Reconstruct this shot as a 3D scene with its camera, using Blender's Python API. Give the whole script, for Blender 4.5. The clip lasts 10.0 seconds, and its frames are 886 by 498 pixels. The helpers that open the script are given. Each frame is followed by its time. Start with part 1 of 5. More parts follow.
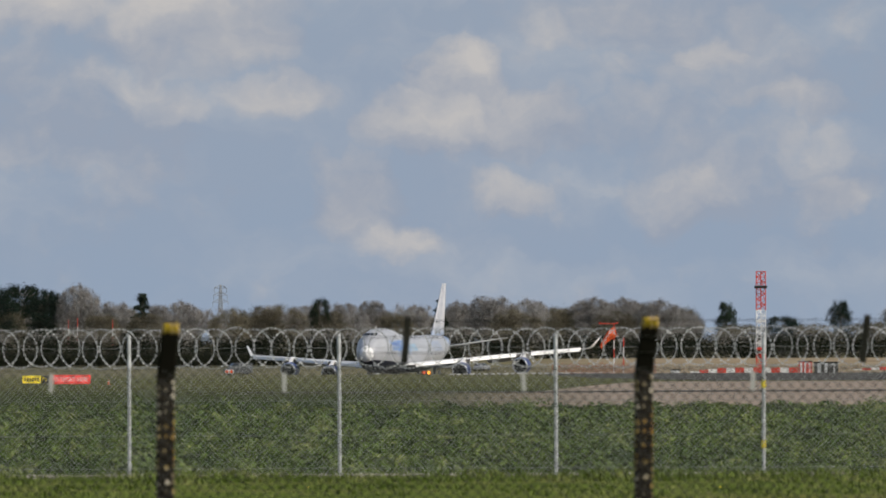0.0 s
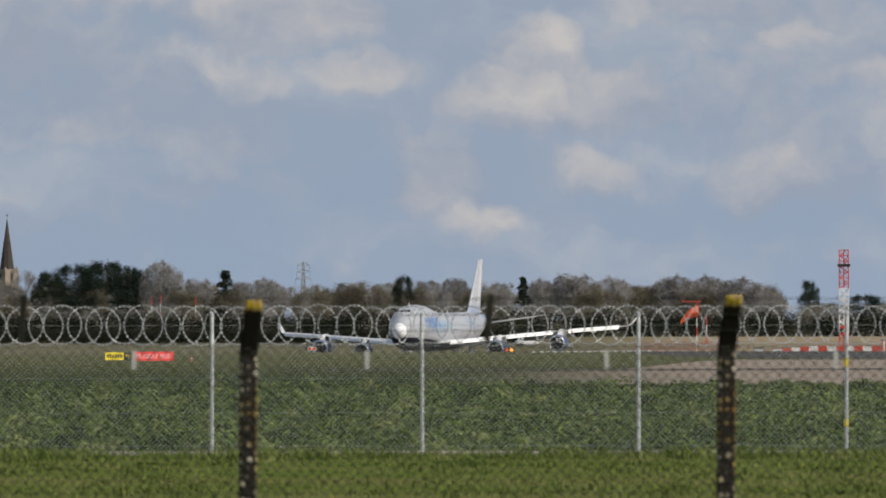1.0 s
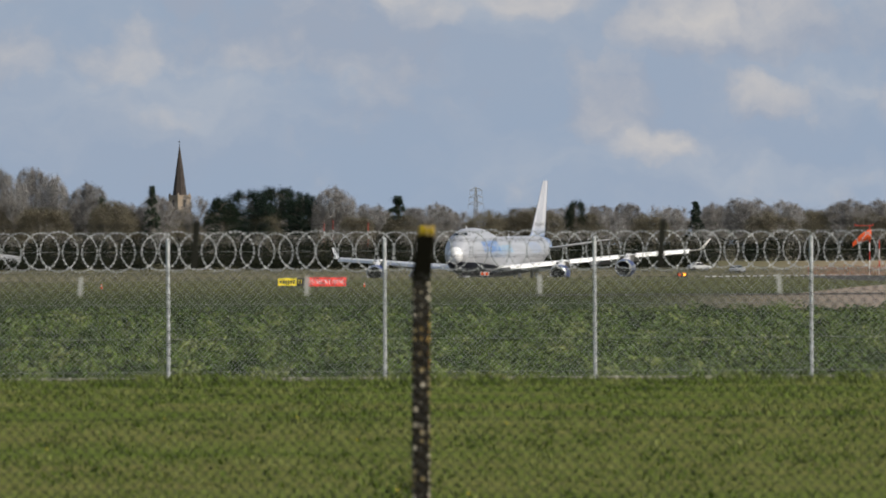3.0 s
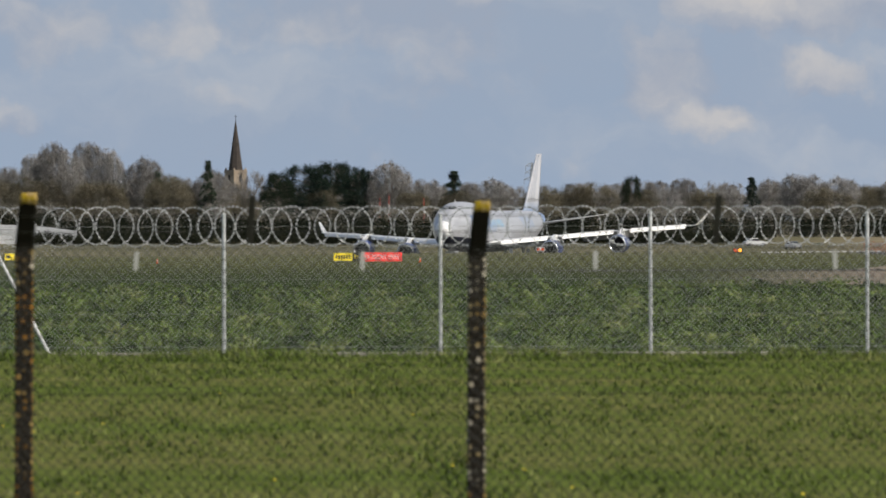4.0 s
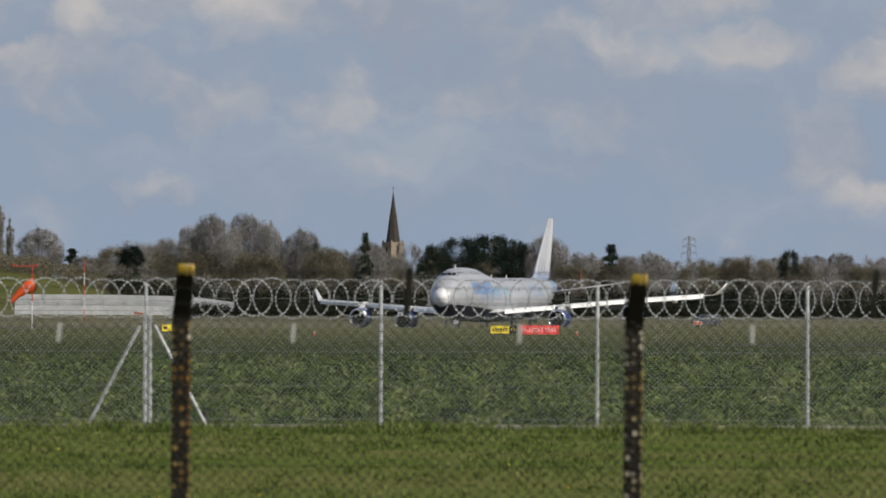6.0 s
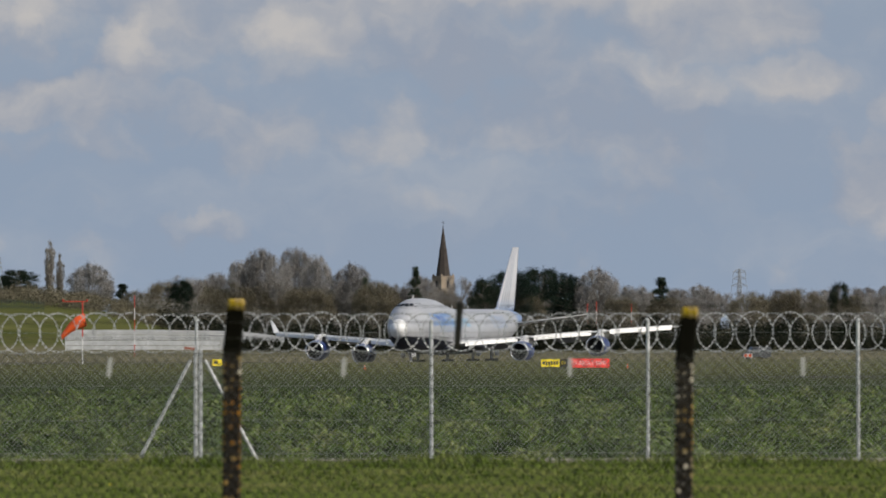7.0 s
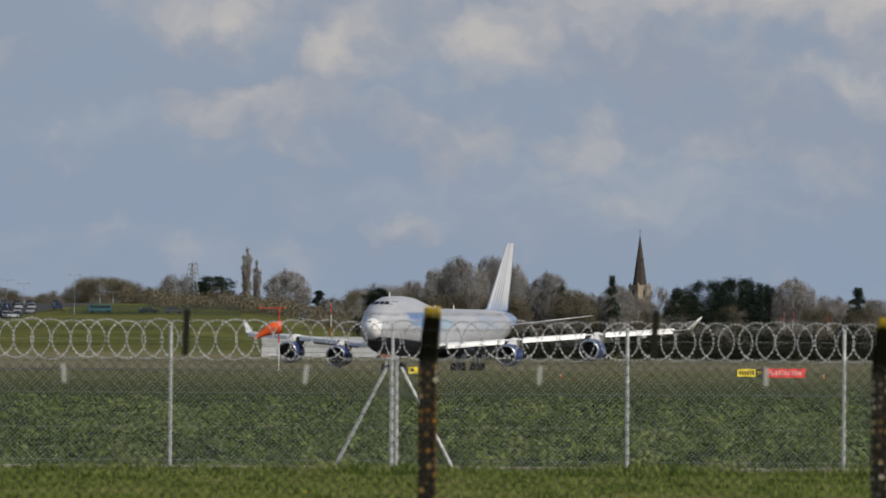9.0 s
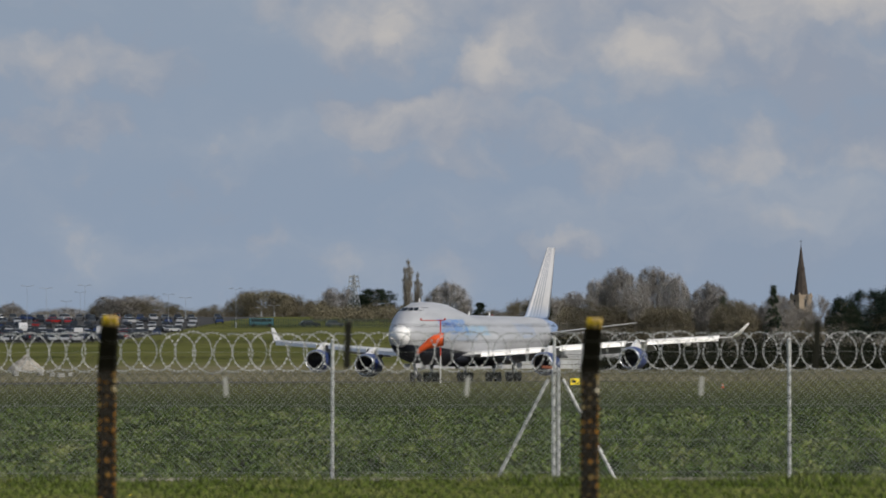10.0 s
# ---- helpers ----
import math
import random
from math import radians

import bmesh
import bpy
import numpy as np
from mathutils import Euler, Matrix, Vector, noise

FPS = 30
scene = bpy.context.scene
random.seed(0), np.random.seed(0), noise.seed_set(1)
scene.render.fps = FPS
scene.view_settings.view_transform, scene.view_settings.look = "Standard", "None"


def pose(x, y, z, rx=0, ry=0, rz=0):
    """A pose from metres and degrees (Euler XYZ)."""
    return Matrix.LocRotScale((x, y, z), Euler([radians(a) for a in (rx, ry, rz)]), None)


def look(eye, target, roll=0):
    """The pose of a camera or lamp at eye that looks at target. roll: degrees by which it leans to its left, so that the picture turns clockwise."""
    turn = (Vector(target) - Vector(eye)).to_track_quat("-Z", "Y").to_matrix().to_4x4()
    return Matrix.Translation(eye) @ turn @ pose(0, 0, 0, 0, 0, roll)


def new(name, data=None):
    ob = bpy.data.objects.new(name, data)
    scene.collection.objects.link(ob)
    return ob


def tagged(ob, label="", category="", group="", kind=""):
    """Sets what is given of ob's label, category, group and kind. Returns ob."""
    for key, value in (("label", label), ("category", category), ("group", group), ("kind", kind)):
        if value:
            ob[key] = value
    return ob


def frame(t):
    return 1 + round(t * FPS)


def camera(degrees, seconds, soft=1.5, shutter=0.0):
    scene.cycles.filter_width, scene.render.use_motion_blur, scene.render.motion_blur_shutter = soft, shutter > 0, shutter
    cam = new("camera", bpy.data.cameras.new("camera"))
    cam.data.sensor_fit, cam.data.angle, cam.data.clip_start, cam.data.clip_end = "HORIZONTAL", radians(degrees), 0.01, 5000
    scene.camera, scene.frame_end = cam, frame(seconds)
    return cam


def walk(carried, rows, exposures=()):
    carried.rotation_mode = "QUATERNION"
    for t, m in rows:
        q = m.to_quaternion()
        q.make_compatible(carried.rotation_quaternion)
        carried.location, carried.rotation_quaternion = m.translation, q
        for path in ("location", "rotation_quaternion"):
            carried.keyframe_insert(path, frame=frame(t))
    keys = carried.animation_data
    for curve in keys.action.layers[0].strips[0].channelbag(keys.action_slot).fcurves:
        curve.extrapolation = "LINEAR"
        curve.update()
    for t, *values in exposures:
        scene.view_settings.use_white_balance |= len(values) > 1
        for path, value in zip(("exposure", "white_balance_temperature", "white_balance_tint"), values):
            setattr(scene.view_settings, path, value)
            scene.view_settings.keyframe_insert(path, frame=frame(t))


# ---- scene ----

# Bearings are in units of 1/17000 rad from the view axis (+y), heights in metres; the eye stands still and pans.
F = 17000.0
EYE = (0.0, 0.0, 1.49)
HORIZON = 206.0


def at(bearing, dist, z=0.0):
    a = bearing / F
    return Vector((math.sin(a) * dist, math.cos(a) * dist, z))


def height(level, dist):
    """Height of a point at a level below the panorama's zero line, seen at that distance."""
    return EYE[2] + (HORIZON - level) * dist / F


cam = camera(5.281, 10.0, soft=1.75)
cam.data.dof.use_dof = True
cam.data.dof.focus_distance = 1000.0
cam.data.dof.aperture_fstop = 13.0


def view(pan, tilt, roll):
    a, e = (pan + 775.0) / F, (HORIZON - tilt) / F
    way = Vector((math.sin(a) * math.cos(e), math.cos(a) * math.cos(e), math.sin(e)))
    return look(EYE, Vector(EYE) + way * 100.0, roll)


walk(cam, [
    (0.0, view(0.0, 0.0, -0.21)), (0.5, view(-85.2, 32.7, -0.09)), (1.0, view(-147.0, 39.3, -0.07)),
    (1.5, view(-226.7, 52.3, -0.10)), (2.0, view(-303.1, 73.0, -0.14)), (2.5, view(-410.8, 150.5, -0.39)),
    (2.7, view(-425.0, 163.0, -0.33)), (3.8, view(-531.0, 198.0, -0.12)), (4.0, view(-551.5, 214.7, -0.12)),
    (4.5, view(-618.0, 250.5, 0.12)), (5.0, view(-667.8, 195.3, 0.15)), (5.5, view(-768.3, 116.3, 0.20)),
    (5.7, view(-799.0, 101.0, 0.20)), (6.8, view(-896.5, 43.5, 0.0)), (7.0, view(-918.3, 26.3, -0.07)),
    (7.5, view(-970.5, -14.6, 0.0)), (8.0, view(-1016.0, -53.6, 0.13)), (8.5, view(-1092.4, -44.0, 0.21)),
    (8.7, view(-1186.8, -15.3, 0.25)), (9.0, view(-1266.7, 12.2, 0.33)), (9.5, view(-1395.7, 21.6, 0.15)),
    (10.0, view(-1551.3, -7.8, -0.08)),
], exposures=[(0.0, -0.10), (2.5, 0.0), (4.5, 0.03), (5.5, -0.14), (7.0, -0.17), (9.0, -0.22), (10.0, -0.24)])

# ---- light ----
SUN_AZ, SUN_EL = 128.0, 35.0     # degrees to the right of the view axis, and up
sun_data = bpy.data.lights.new("sun", "SUN")
sun_data.energy, sun_data.angle, sun_data.color = 3.2, radians(0.53), (1.0, 0.93, 0.82)
sun = new("sun", sun_data)
sun.matrix_world = look((0, 0, 300), Vector((0, 0, 300)) - Vector((
    math.sin(radians(SUN_AZ)) * math.cos(radians(SUN_EL)), math.cos(radians(SUN_AZ)) * math.cos(radians(SUN_EL)), math.sin(radians(SUN_EL)))))


class Nodes:
    """A short way to write node trees."""

    def __init__(self, tree):
        self.t = tree
        tree.nodes.clear()

    def n(self, kind, inp=None):
        node = self.t.nodes.new(kind)
        for key, value in (inp or {}).items():
            self.put(node, key, value)
        return node

    def put(self, node, k, v):
        if isinstance(v, bpy.types.NodeSocket):
            self.t.links.new(v, node.inputs[k])
        else:
            node.inputs[k].default_value = v

    def m(self, op, a, b=0.0, c=0.0, clamp=False):
        node = self.n("ShaderNodeMath")
        node.operation, node.use_clamp = op, clamp
        self.put(node, 0, a), self.put(node, 1, b), self.put(node, 2, c)
        return node.outputs[0]

    def vec(self, op, a, b, scale=1.0):
        node = self.n("ShaderNodeVectorMath")
        node.operation = op
        self.put(node, 0, a), self.put(node, 1, b), self.put(node, 3, scale)
        return node.outputs[0]

    def mix(self, f, a, b):
        node = self.n("ShaderNodeMix")
        node.data_type = "RGBA"
        self.put(node, 0, f), self.put(node, 6, a), self.put(node, 7, b)
        return node.outputs[2]

    def noise(self, vec, scale, detail=4.0, rough=0.55):
        node = self.n("ShaderNodeTexNoise", {"Scale": scale, "Detail": detail, "Roughness": rough})
        if vec is not None:
            self.put(node, "Vector", vec)
        return node.outputs[0]

    def ramp(self, f, stops):
        node = self.n("ShaderNodeValToRGB", {0: f})
        els = node.color_ramp.elements
        while len(els) < len(stops):
            els.new(0.5)
        for e, (p, c) in zip(els, stops):
            e.position, e.color = p, (c if len(c) == 4 else (*c, 1.0))
        return node.outputs[0]


def sky():
    world = bpy.data.worlds.new("world")
    scene.world = world
    world.use_nodes = True
    k = Nodes(world.node_tree)
    tex = k.n("ShaderNodeTexSky")
    tex.sky_type, tex.sun_disc, tex.dust_density = "NISHITA", False, 2.0
    tex.sun_elevation, tex.sun_rotation = radians(SUN_EL), radians(SUN_AZ)
    d = k.n("ShaderNodeTexCoord").outputs["Generated"]
    xyz = k.n("ShaderNodeSeparateXYZ", {0: d})
    x, z = xyz.outputs[0], xyz.outputs[2]
    # cloud banks: soft noise over the whole sky, and the heaps that stand over the airfield
    warp = k.n("ShaderNodeTexNoise", {"Vector": d, "Scale": 150.0, "Detail": 6.0}).outputs[1]
    off = k.vec("SCALE", k.vec("SUBTRACT", warp, (0.5, 0.5, 0.5)), (0, 0, 0), 0.0105)
    dw = k.vec("ADD", d, off)
    wx = k.n("ShaderNodeSeparateXYZ", {0: dw})
    flat = k.vec("MULTIPLY", dw, (1.0, 1.0, 2.8))
    wide = k.noise(flat, 34.0, 5.0, 0.55)
    over = k.noise(k.vec("ADD", flat, (0.003, 0.0, 0.014)), 34.0, 5.0, 0.55)
    heap = crest = None
    for u, v, ru, rv, s in CLOUDS_RIGHT + CLOUDS_LEFT:
        ex = k.m("DIVIDE", k.m("SUBTRACT", wx.outputs[0], u / F), 1.25 * ru / F)
        ez = k.m("DIVIDE", k.m("SUBTRACT", wx.outputs[2], (HORIZON - v) / F), 1.25 * rv / F)
        r = k.m("MULTIPLY", k.m("SUBTRACT", 1.0, k.m("ADD", k.m("MULTIPLY", ex, ex), k.m("MULTIPLY", ez, ez)), clamp=True), s)
        # the top of a heap catches the sun, its foot is dull
        top = k.m("MULTIPLY", r, k.m("MULTIPLY_ADD", ez, 0.45, 0.62))
        heap = r if heap is None else k.m("MAXIMUM", heap, r)
        crest = top if crest is None else k.m("MAXIMUM", crest, top)
    fine = k.noise(d, 120.0, 7.0, 0.6)
    puff = k.n("ShaderNodeTexVoronoi", {"Vector": k.vec("MULTIPLY", dw, (1.0, 1.0, 1.25)), "Scale": 125.0}).outputs["Distance"]
    tuft = k.n("ShaderNodeTexVoronoi", {"Vector": dw, "Scale": 310.0}).outputs["Distance"]
    ripple = k.m("ADD", k.m("MULTIPLY", k.m("SUBTRACT", fine, 0.5), 0.75), k.m("ADD", k.m("MULTIPLY", k.m("SUBTRACT", 0.42, puff), 0.34), k.m("MULTIPLY", k.m("SUBTRACT", 0.42, tuft), 0.14)))
    # thin banks everywhere
    sheet = k.ramp(k.m("ADD", wide, k.m("MULTIPLY", ripple, 0.25)), [(0.32, (0, 0, 0)), (0.68, (1, 1, 1))])
    sheen = k.m("MULTIPLY_ADD", k.m("SUBTRACT", wide, over), 2.6, k.m("MULTIPLY_ADD", ripple, 0.7, 0.36))
    veil_col = k.mix(k.ramp(sheen, [(0.1, (0, 0, 0)), (0.9, (1, 1, 1))]), (3.34, 3.80, 4.70, 1.0), (4.75, 4.95, 5.35, 1.0))
    # the heaps: crisp crowns in the sun, blue-grey feet
    mask = k.ramp(k.m("MULTIPLY_ADD", ripple, 1.25, heap), [(0.04, (0, 0, 0)), (0.22, (0.55, 0.55, 0.55)), (0.55, (1, 1, 1))])
    lit = k.m("ADD", k.m("MULTIPLY", crest, 1.05), k.m("MULTIPLY_ADD", ripple, 1.25, k.m("MULTIPLY_ADD", k.m("SUBTRACT", wide, over), 2.0, 0.10)))
    col = k.mix(k.ramp(lit, [(0.0, (0, 0, 0)), (0.45, (0.4, 0.4, 0.4)), (1.0, (1, 1, 1))]), (3.36, 3.74, 4.55, 1.0), (6.15, 5.80, 5.50, 1.0))
    # near the horizon the air is a pale blue grey
    base = k.mix(k.ramp(z, [(0.0, (1, 1, 1)), (0.35, (0, 0, 0))]), tex.outputs[0], (3.06, 3.88, 5.14, 1.0))
    veil = k.ramp(z, [(0.0, (0.15, 0.15, 0.15)), (0.012, (0.8, 0.8, 0.8)), (0.5, (0.8, 0.8, 0.8))])
    # the thin banks close up towards one side of the airfield
    cover = k.ramp(k.m("MULTIPLY_ADD", x, 5.0, 0.5), [(0.2, (0.55, 0.55, 0.55)), (0.75, (0.95, 0.95, 0.95))])
    out = k.mix(k.m("MULTIPLY", k.m("MULTIPLY_ADD", sheet, 0.7, 0.15), k.m("MULTIPLY", veil, cover)), base, veil_col)
    out = k.mix(k.m("MULTIPLY", mask, veil), out, col)
    bg = k.n("ShaderNodeBackground", {0: out, 1: 0.1})
    k.n("ShaderNodeOutputWorld", {0: bg.outputs[0]})


CLOUDS_RIGHT = [
    (811, -292, 80, 75, 1.0), (755, -215, 115, 60, 0.95), (920, -228, 120, 58, 0.85), (620, -80, 90, 85, 0.7), (690, -15, 85, 42, 0.7),
    (890, -105, 62, 42, 0.65), (1215, -100, 130, 70, 0.6), (1470, -100, 75, 42, 0.6), (1390, -250, 130, 34, 0.75), (470, -275, 100, 45, 0.5),
    (1150, -415, 230, 60, 0.55), (1250, -345, 60, 34, 0.7), (130, -240, 260, 170, 0.36), (1280, -200, 330, 190, 0.34),
]
CLOUDS_LEFT = [
    (-160, -460, 300, 70, 1.15), (-385, -365, 130, 58, 0.95), (-700, -330, 70, 95, 1.0), (-800, -235, 190, 44, 0.75), (330, -400, 190, 95, 0.85),
    (60, -470, 120, 90, 0.95), (-65, -330, 170, 70, 0.6), (-895, -385, 110, 60, 0.65), (-585, -12, 90, 30, 0.45), (-1460, -225, 130, 44, 0.6),
    (-420, -430, 460, 150, 0.62), (-880, -430, 240, 80, 0.5), (-500, -180, 420, 60, 0.33), (-1380, -330, 240, 60, 0.4),
]
sky()


def material(name, rough=0.7, metal=0.0, spec=0.4):
    m = bpy.data.materials.new(name)
    m.use_nodes = True
    k = Nodes(m.node_tree)
    b = k.n("ShaderNodeBsdfPrincipled", {"Roughness": rough, "Metallic": metal, "Specular IOR Level": spec})
    k.n("ShaderNodeOutputMaterial", {0: b.outputs[0]})
    return m, k, b


def paint(name, colour, rough=0.6, metal=0.0, vary=0.12, scale=3.0, bump=0.0, spec=0.4, random_by=0.0):
    """A surface of one colour with blotches and fine grain."""
    m, k, b = material(name, rough, metal, spec)
    co = k.n("ShaderNodeTexCoord").outputs["Object"]
    big, fine = k.noise(co, scale, 3.0), k.noise(co, scale * 14.0, 4.0)
    f = k.m("ADD", k.m("MULTIPLY", big, 0.6), k.m("MULTIPLY", fine, 0.4))
    if random_by:
        f = k.m("ADD", f, k.m("MULTIPLY", k.m("SUBTRACT", k.n("ShaderNodeObjectInfo").outputs["Random"], 0.5), random_by))
    lo, hi = [max(0.0, c * (1 - 2.2 * vary)) for c in colour], [min(1.0, c * (1 + 2.2 * vary)) for c in colour]
    k.put(b, "Base Color", k.ramp(f, [(0.25, lo), (0.75, hi)]))
    if bump:
        k.put(b, "Normal", k.n("ShaderNodeBump", {"Strength": bump, "Height": fine, "Distance": 0.02}).outputs[0])
    return m


def join(name, bm, mat, parent=None, smooth=False, label=""):
    me = bpy.data.meshes.new(name)
    bm.to_mesh(me)
    bm.free()
    for mm in (mat if isinstance(mat, (list, tuple)) else [mat]):
        me.materials.append(mm)
    if smooth:
        for p in me.polygons:
            p.use_smooth = True
    ob = new(name, me)
    ob.parent = parent
    if label:
        ob["label"] = label
    return ob


def raw(name, verts, faces, mat, parent=None, smooth=False):
    me = bpy.data.meshes.new(name)
    me.from_pydata(verts, [], faces)
    me.materials.append(mat)
    if smooth:
        for p in me.polygons:
            p.use_smooth = True
    ob = new(name, me)
    ob.parent = parent
    return ob


def box(bm, c, s, m=None, bevel=0.0):
    made = bmesh.ops.create_cube(bm, size=1.0)["verts"]
    bmesh.ops.scale(bm, vec=s, verts=made)
    if bevel:
        made = bmesh.ops.bevel(bm, geom=list({e for v in made for e in v.link_edges}), offset=bevel, segments=1, affect="EDGES")["verts"]
    if m is not None:
        bmesh.ops.transform(bm, matrix=m, verts=made)
    bmesh.ops.translate(bm, vec=c, verts=made)
    return made


def rod(bm, a, b, r, r2=None, n=8):
    a, b = Vector(a), Vector(b)
    made = bmesh.ops.create_cone(bm, cap_ends=True, segments=n, radius1=r, radius2=r if r2 is None else r2, depth=(b - a).length)["verts"]
    bmesh.ops.transform(bm, matrix=Matrix.Translation((a + b) / 2) @ (b - a).to_track_quat("Z", "Y").to_matrix().to_4x4(), verts=made)
    return made


def loft(bm, rings, cap=True):
    rows = [[bm.verts.new(p) for p in ring] for ring in rings]
    n = len(rows[0])
    for r0, r1 in zip(rows, rows[1:]):
        for i in range(n):
            bm.faces.new((r0[i], r0[(i + 1) % n], r1[(i + 1) % n], r1[i]))
    if cap:
        bm.faces.new(rows[0][::-1]), bm.faces.new(rows[-1])
    return rows


def thing(name, label, category, m=None, group="", kind=""):
    ob = new(name)
    if m is not None:
        ob.matrix_world = m
    return tagged(ob, label, category, group, kind)
# ---- materials ----
GALV = paint("galvanised steel", (0.60, 0.61, 0.62), 0.55, 0.15, 0.15, 9.0)
CONCRETE = paint("weathered concrete", (0.16, 0.145, 0.12), 0.95, 0, 0.3, 12.0, 0.5)
ALU = paint("aircraft silver paint", (0.60, 0.61, 0.63), 0.36, 0.25, 0.04, 0.35, 0.0, 0.5)
WHITE = paint("white gloss paint", (0.80, 0.80, 0.79), 0.35, 0.0, 0.05, 0.6)
BLUE = paint("blue cowl paint", (0.035, 0.06, 0.19), 0.3, 0.1, 0.1, 1.0)
DARK = paint("black rubber", (0.02, 0.02, 0.022), 0.8, 0, 0.2, 3.0)
GLASS_DARK = paint("dark cockpit glass", (0.015, 0.018, 0.022), 0.12, 0, 0.1, 3.0, 0.0, 0.6)
STEEL = paint("bare metal", (0.75, 0.75, 0.76), 0.22, 0.9, 0.06, 2.0)
STONE = paint("sandstone", (0.30, 0.245, 0.185), 0.9, 0, 0.18, 0.5, 0.4)
SLATE = paint("dark spire stone", (0.058, 0.048, 0.042), 0.9, 0, 0.2, 0.5, 0.4)
BARK = paint("bark", (0.17, 0.15, 0.125), 0.95, 0, 0.25, 1.0)
RED = paint("red paint", (0.62, 0.06, 0.035), 0.5, 0, 0.1, 1.0)
ORANGE = paint("orange fabric", (0.95, 0.13, 0.03), 0.7, 0, 0.06, 1.5)
YELLOW = paint("yellow sign face", (0.85, 0.66, 0.03), 0.5, 0, 0.05, 1.0)




def livery():
    """Silver-grey hull; a ragged blue patch on the forward flank, blue at the tail."""
    m, k, b = material("silver livery", 0.42, 0.25, 0.5)
    co = k.n("ShaderNodeTexCoord").outputs["Object"]
    s = k.n("ShaderNodeSeparateXYZ", {0: co})
    x, z = s.outputs[0], s.outputs[2]
    n = k.noise(co, 0.45, 4.0, 0.6)
    grime = k.noise(k.vec("MULTIPLY", co, (0.15, 1.0, 1.0)), 0.9, 4.0, 0.6)
    c = k.ramp(grime, [(0.3, (0.44, 0.45, 0.475)), (0.7, (0.56, 0.57, 0.59))])
    # panel joints along the hull
    seam = k.ramp(k.m("ABSOLUTE", k.m("SUBTRACT", k.m("FRACT", k.m("DIVIDE", x, 3.1)), 0.5)), [(0.0, (1, 1, 1)), (0.012, (0, 0, 0))])
    c = k.mix(k.m("MULTIPLY", seam, 0.35), c, (0.2, 0.2, 0.22, 1))
    xx = k.m("ADD", x, k.m("MULTIPLY", k.m("SUBTRACT", n, 0.5), 3.0))
    zz = k.m("ADD", z, k.m("MULTIPLY", k.m("SUBTRACT", n, 0.5), 0.5))
    # overpainted blue blocks with ragged edges, strongest forward, faded and stepped down aft
    def block(x0, x1, z0, z1, strength):
        px = k.m("MULTIPLY", k.m("LESS_THAN", xx, x1), k.m("GREATER_THAN", xx, x0))
        return k.m("MULTIPLY", k.m("MULTIPLY", px, k.m("MULTIPLY", k.m("GREATER_THAN", zz, z0), k.m("LESS_THAN", zz, z1))), strength)
    worn = k.ramp(k.noise(k.vec("MULTIPLY", co, (0.5, 1.0, 1.6)), 1.1, 4.0, 0.65), [(0.34, (0.25, 0.25, 0.25)), (0.58, (1, 1, 1))])
    c = k.mix(k.m("MULTIPLY", block(-29.0, -17.0, 5.9, 7.1, 0.75), worn), c, (0.26, 0.50, 0.68, 1))
    c = k.mix(k.m("MULTIPLY", block(-23.5, -12.0, 5.2, 6.8, 0.6), worn), c, (0.34, 0.44, 0.60, 1))
    c = k.mix(k.m("MULTIPLY", block(-19.5, -8.5, 6.1, 7.9, 0.85), worn), c, (0.11, 0.27, 0.58, 1))
    c = k.mix(k.m("MULTIPLY", block(-15.0, -9.5, 6.9, 7.5, 0.8), worn), c, (0.05, 0.13, 0.42, 1))
    c = k.mix(k.m("MULTIPLY", block(-50.0, -42.0, 5.6, 7.4, 0.5), worn), c, (0.30, 0.40, 0.58, 1))
    tail = k.ramp(k.m("ADD", k.m("DIVIDE", x, -100.0), k.m("MULTIPLY", k.m("SUBTRACT", n, 0.5), 0.04)), [(0.585, (0, 0, 0)), (0.605, (1, 1, 1))])
    c = k.mix(k.m("MULTIPLY", tail, k.m("MULTIPLY", k.m("GREATER_THAN", zz, 6.0), 0.8)), c, (0.20, 0.32, 0.56, 1))
    # near-black below a line that drops from the nose to the wing
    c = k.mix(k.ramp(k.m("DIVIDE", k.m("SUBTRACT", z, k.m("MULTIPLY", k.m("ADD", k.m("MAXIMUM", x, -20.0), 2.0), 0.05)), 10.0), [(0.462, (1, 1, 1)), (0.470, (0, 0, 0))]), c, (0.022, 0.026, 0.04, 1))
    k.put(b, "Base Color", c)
    return m


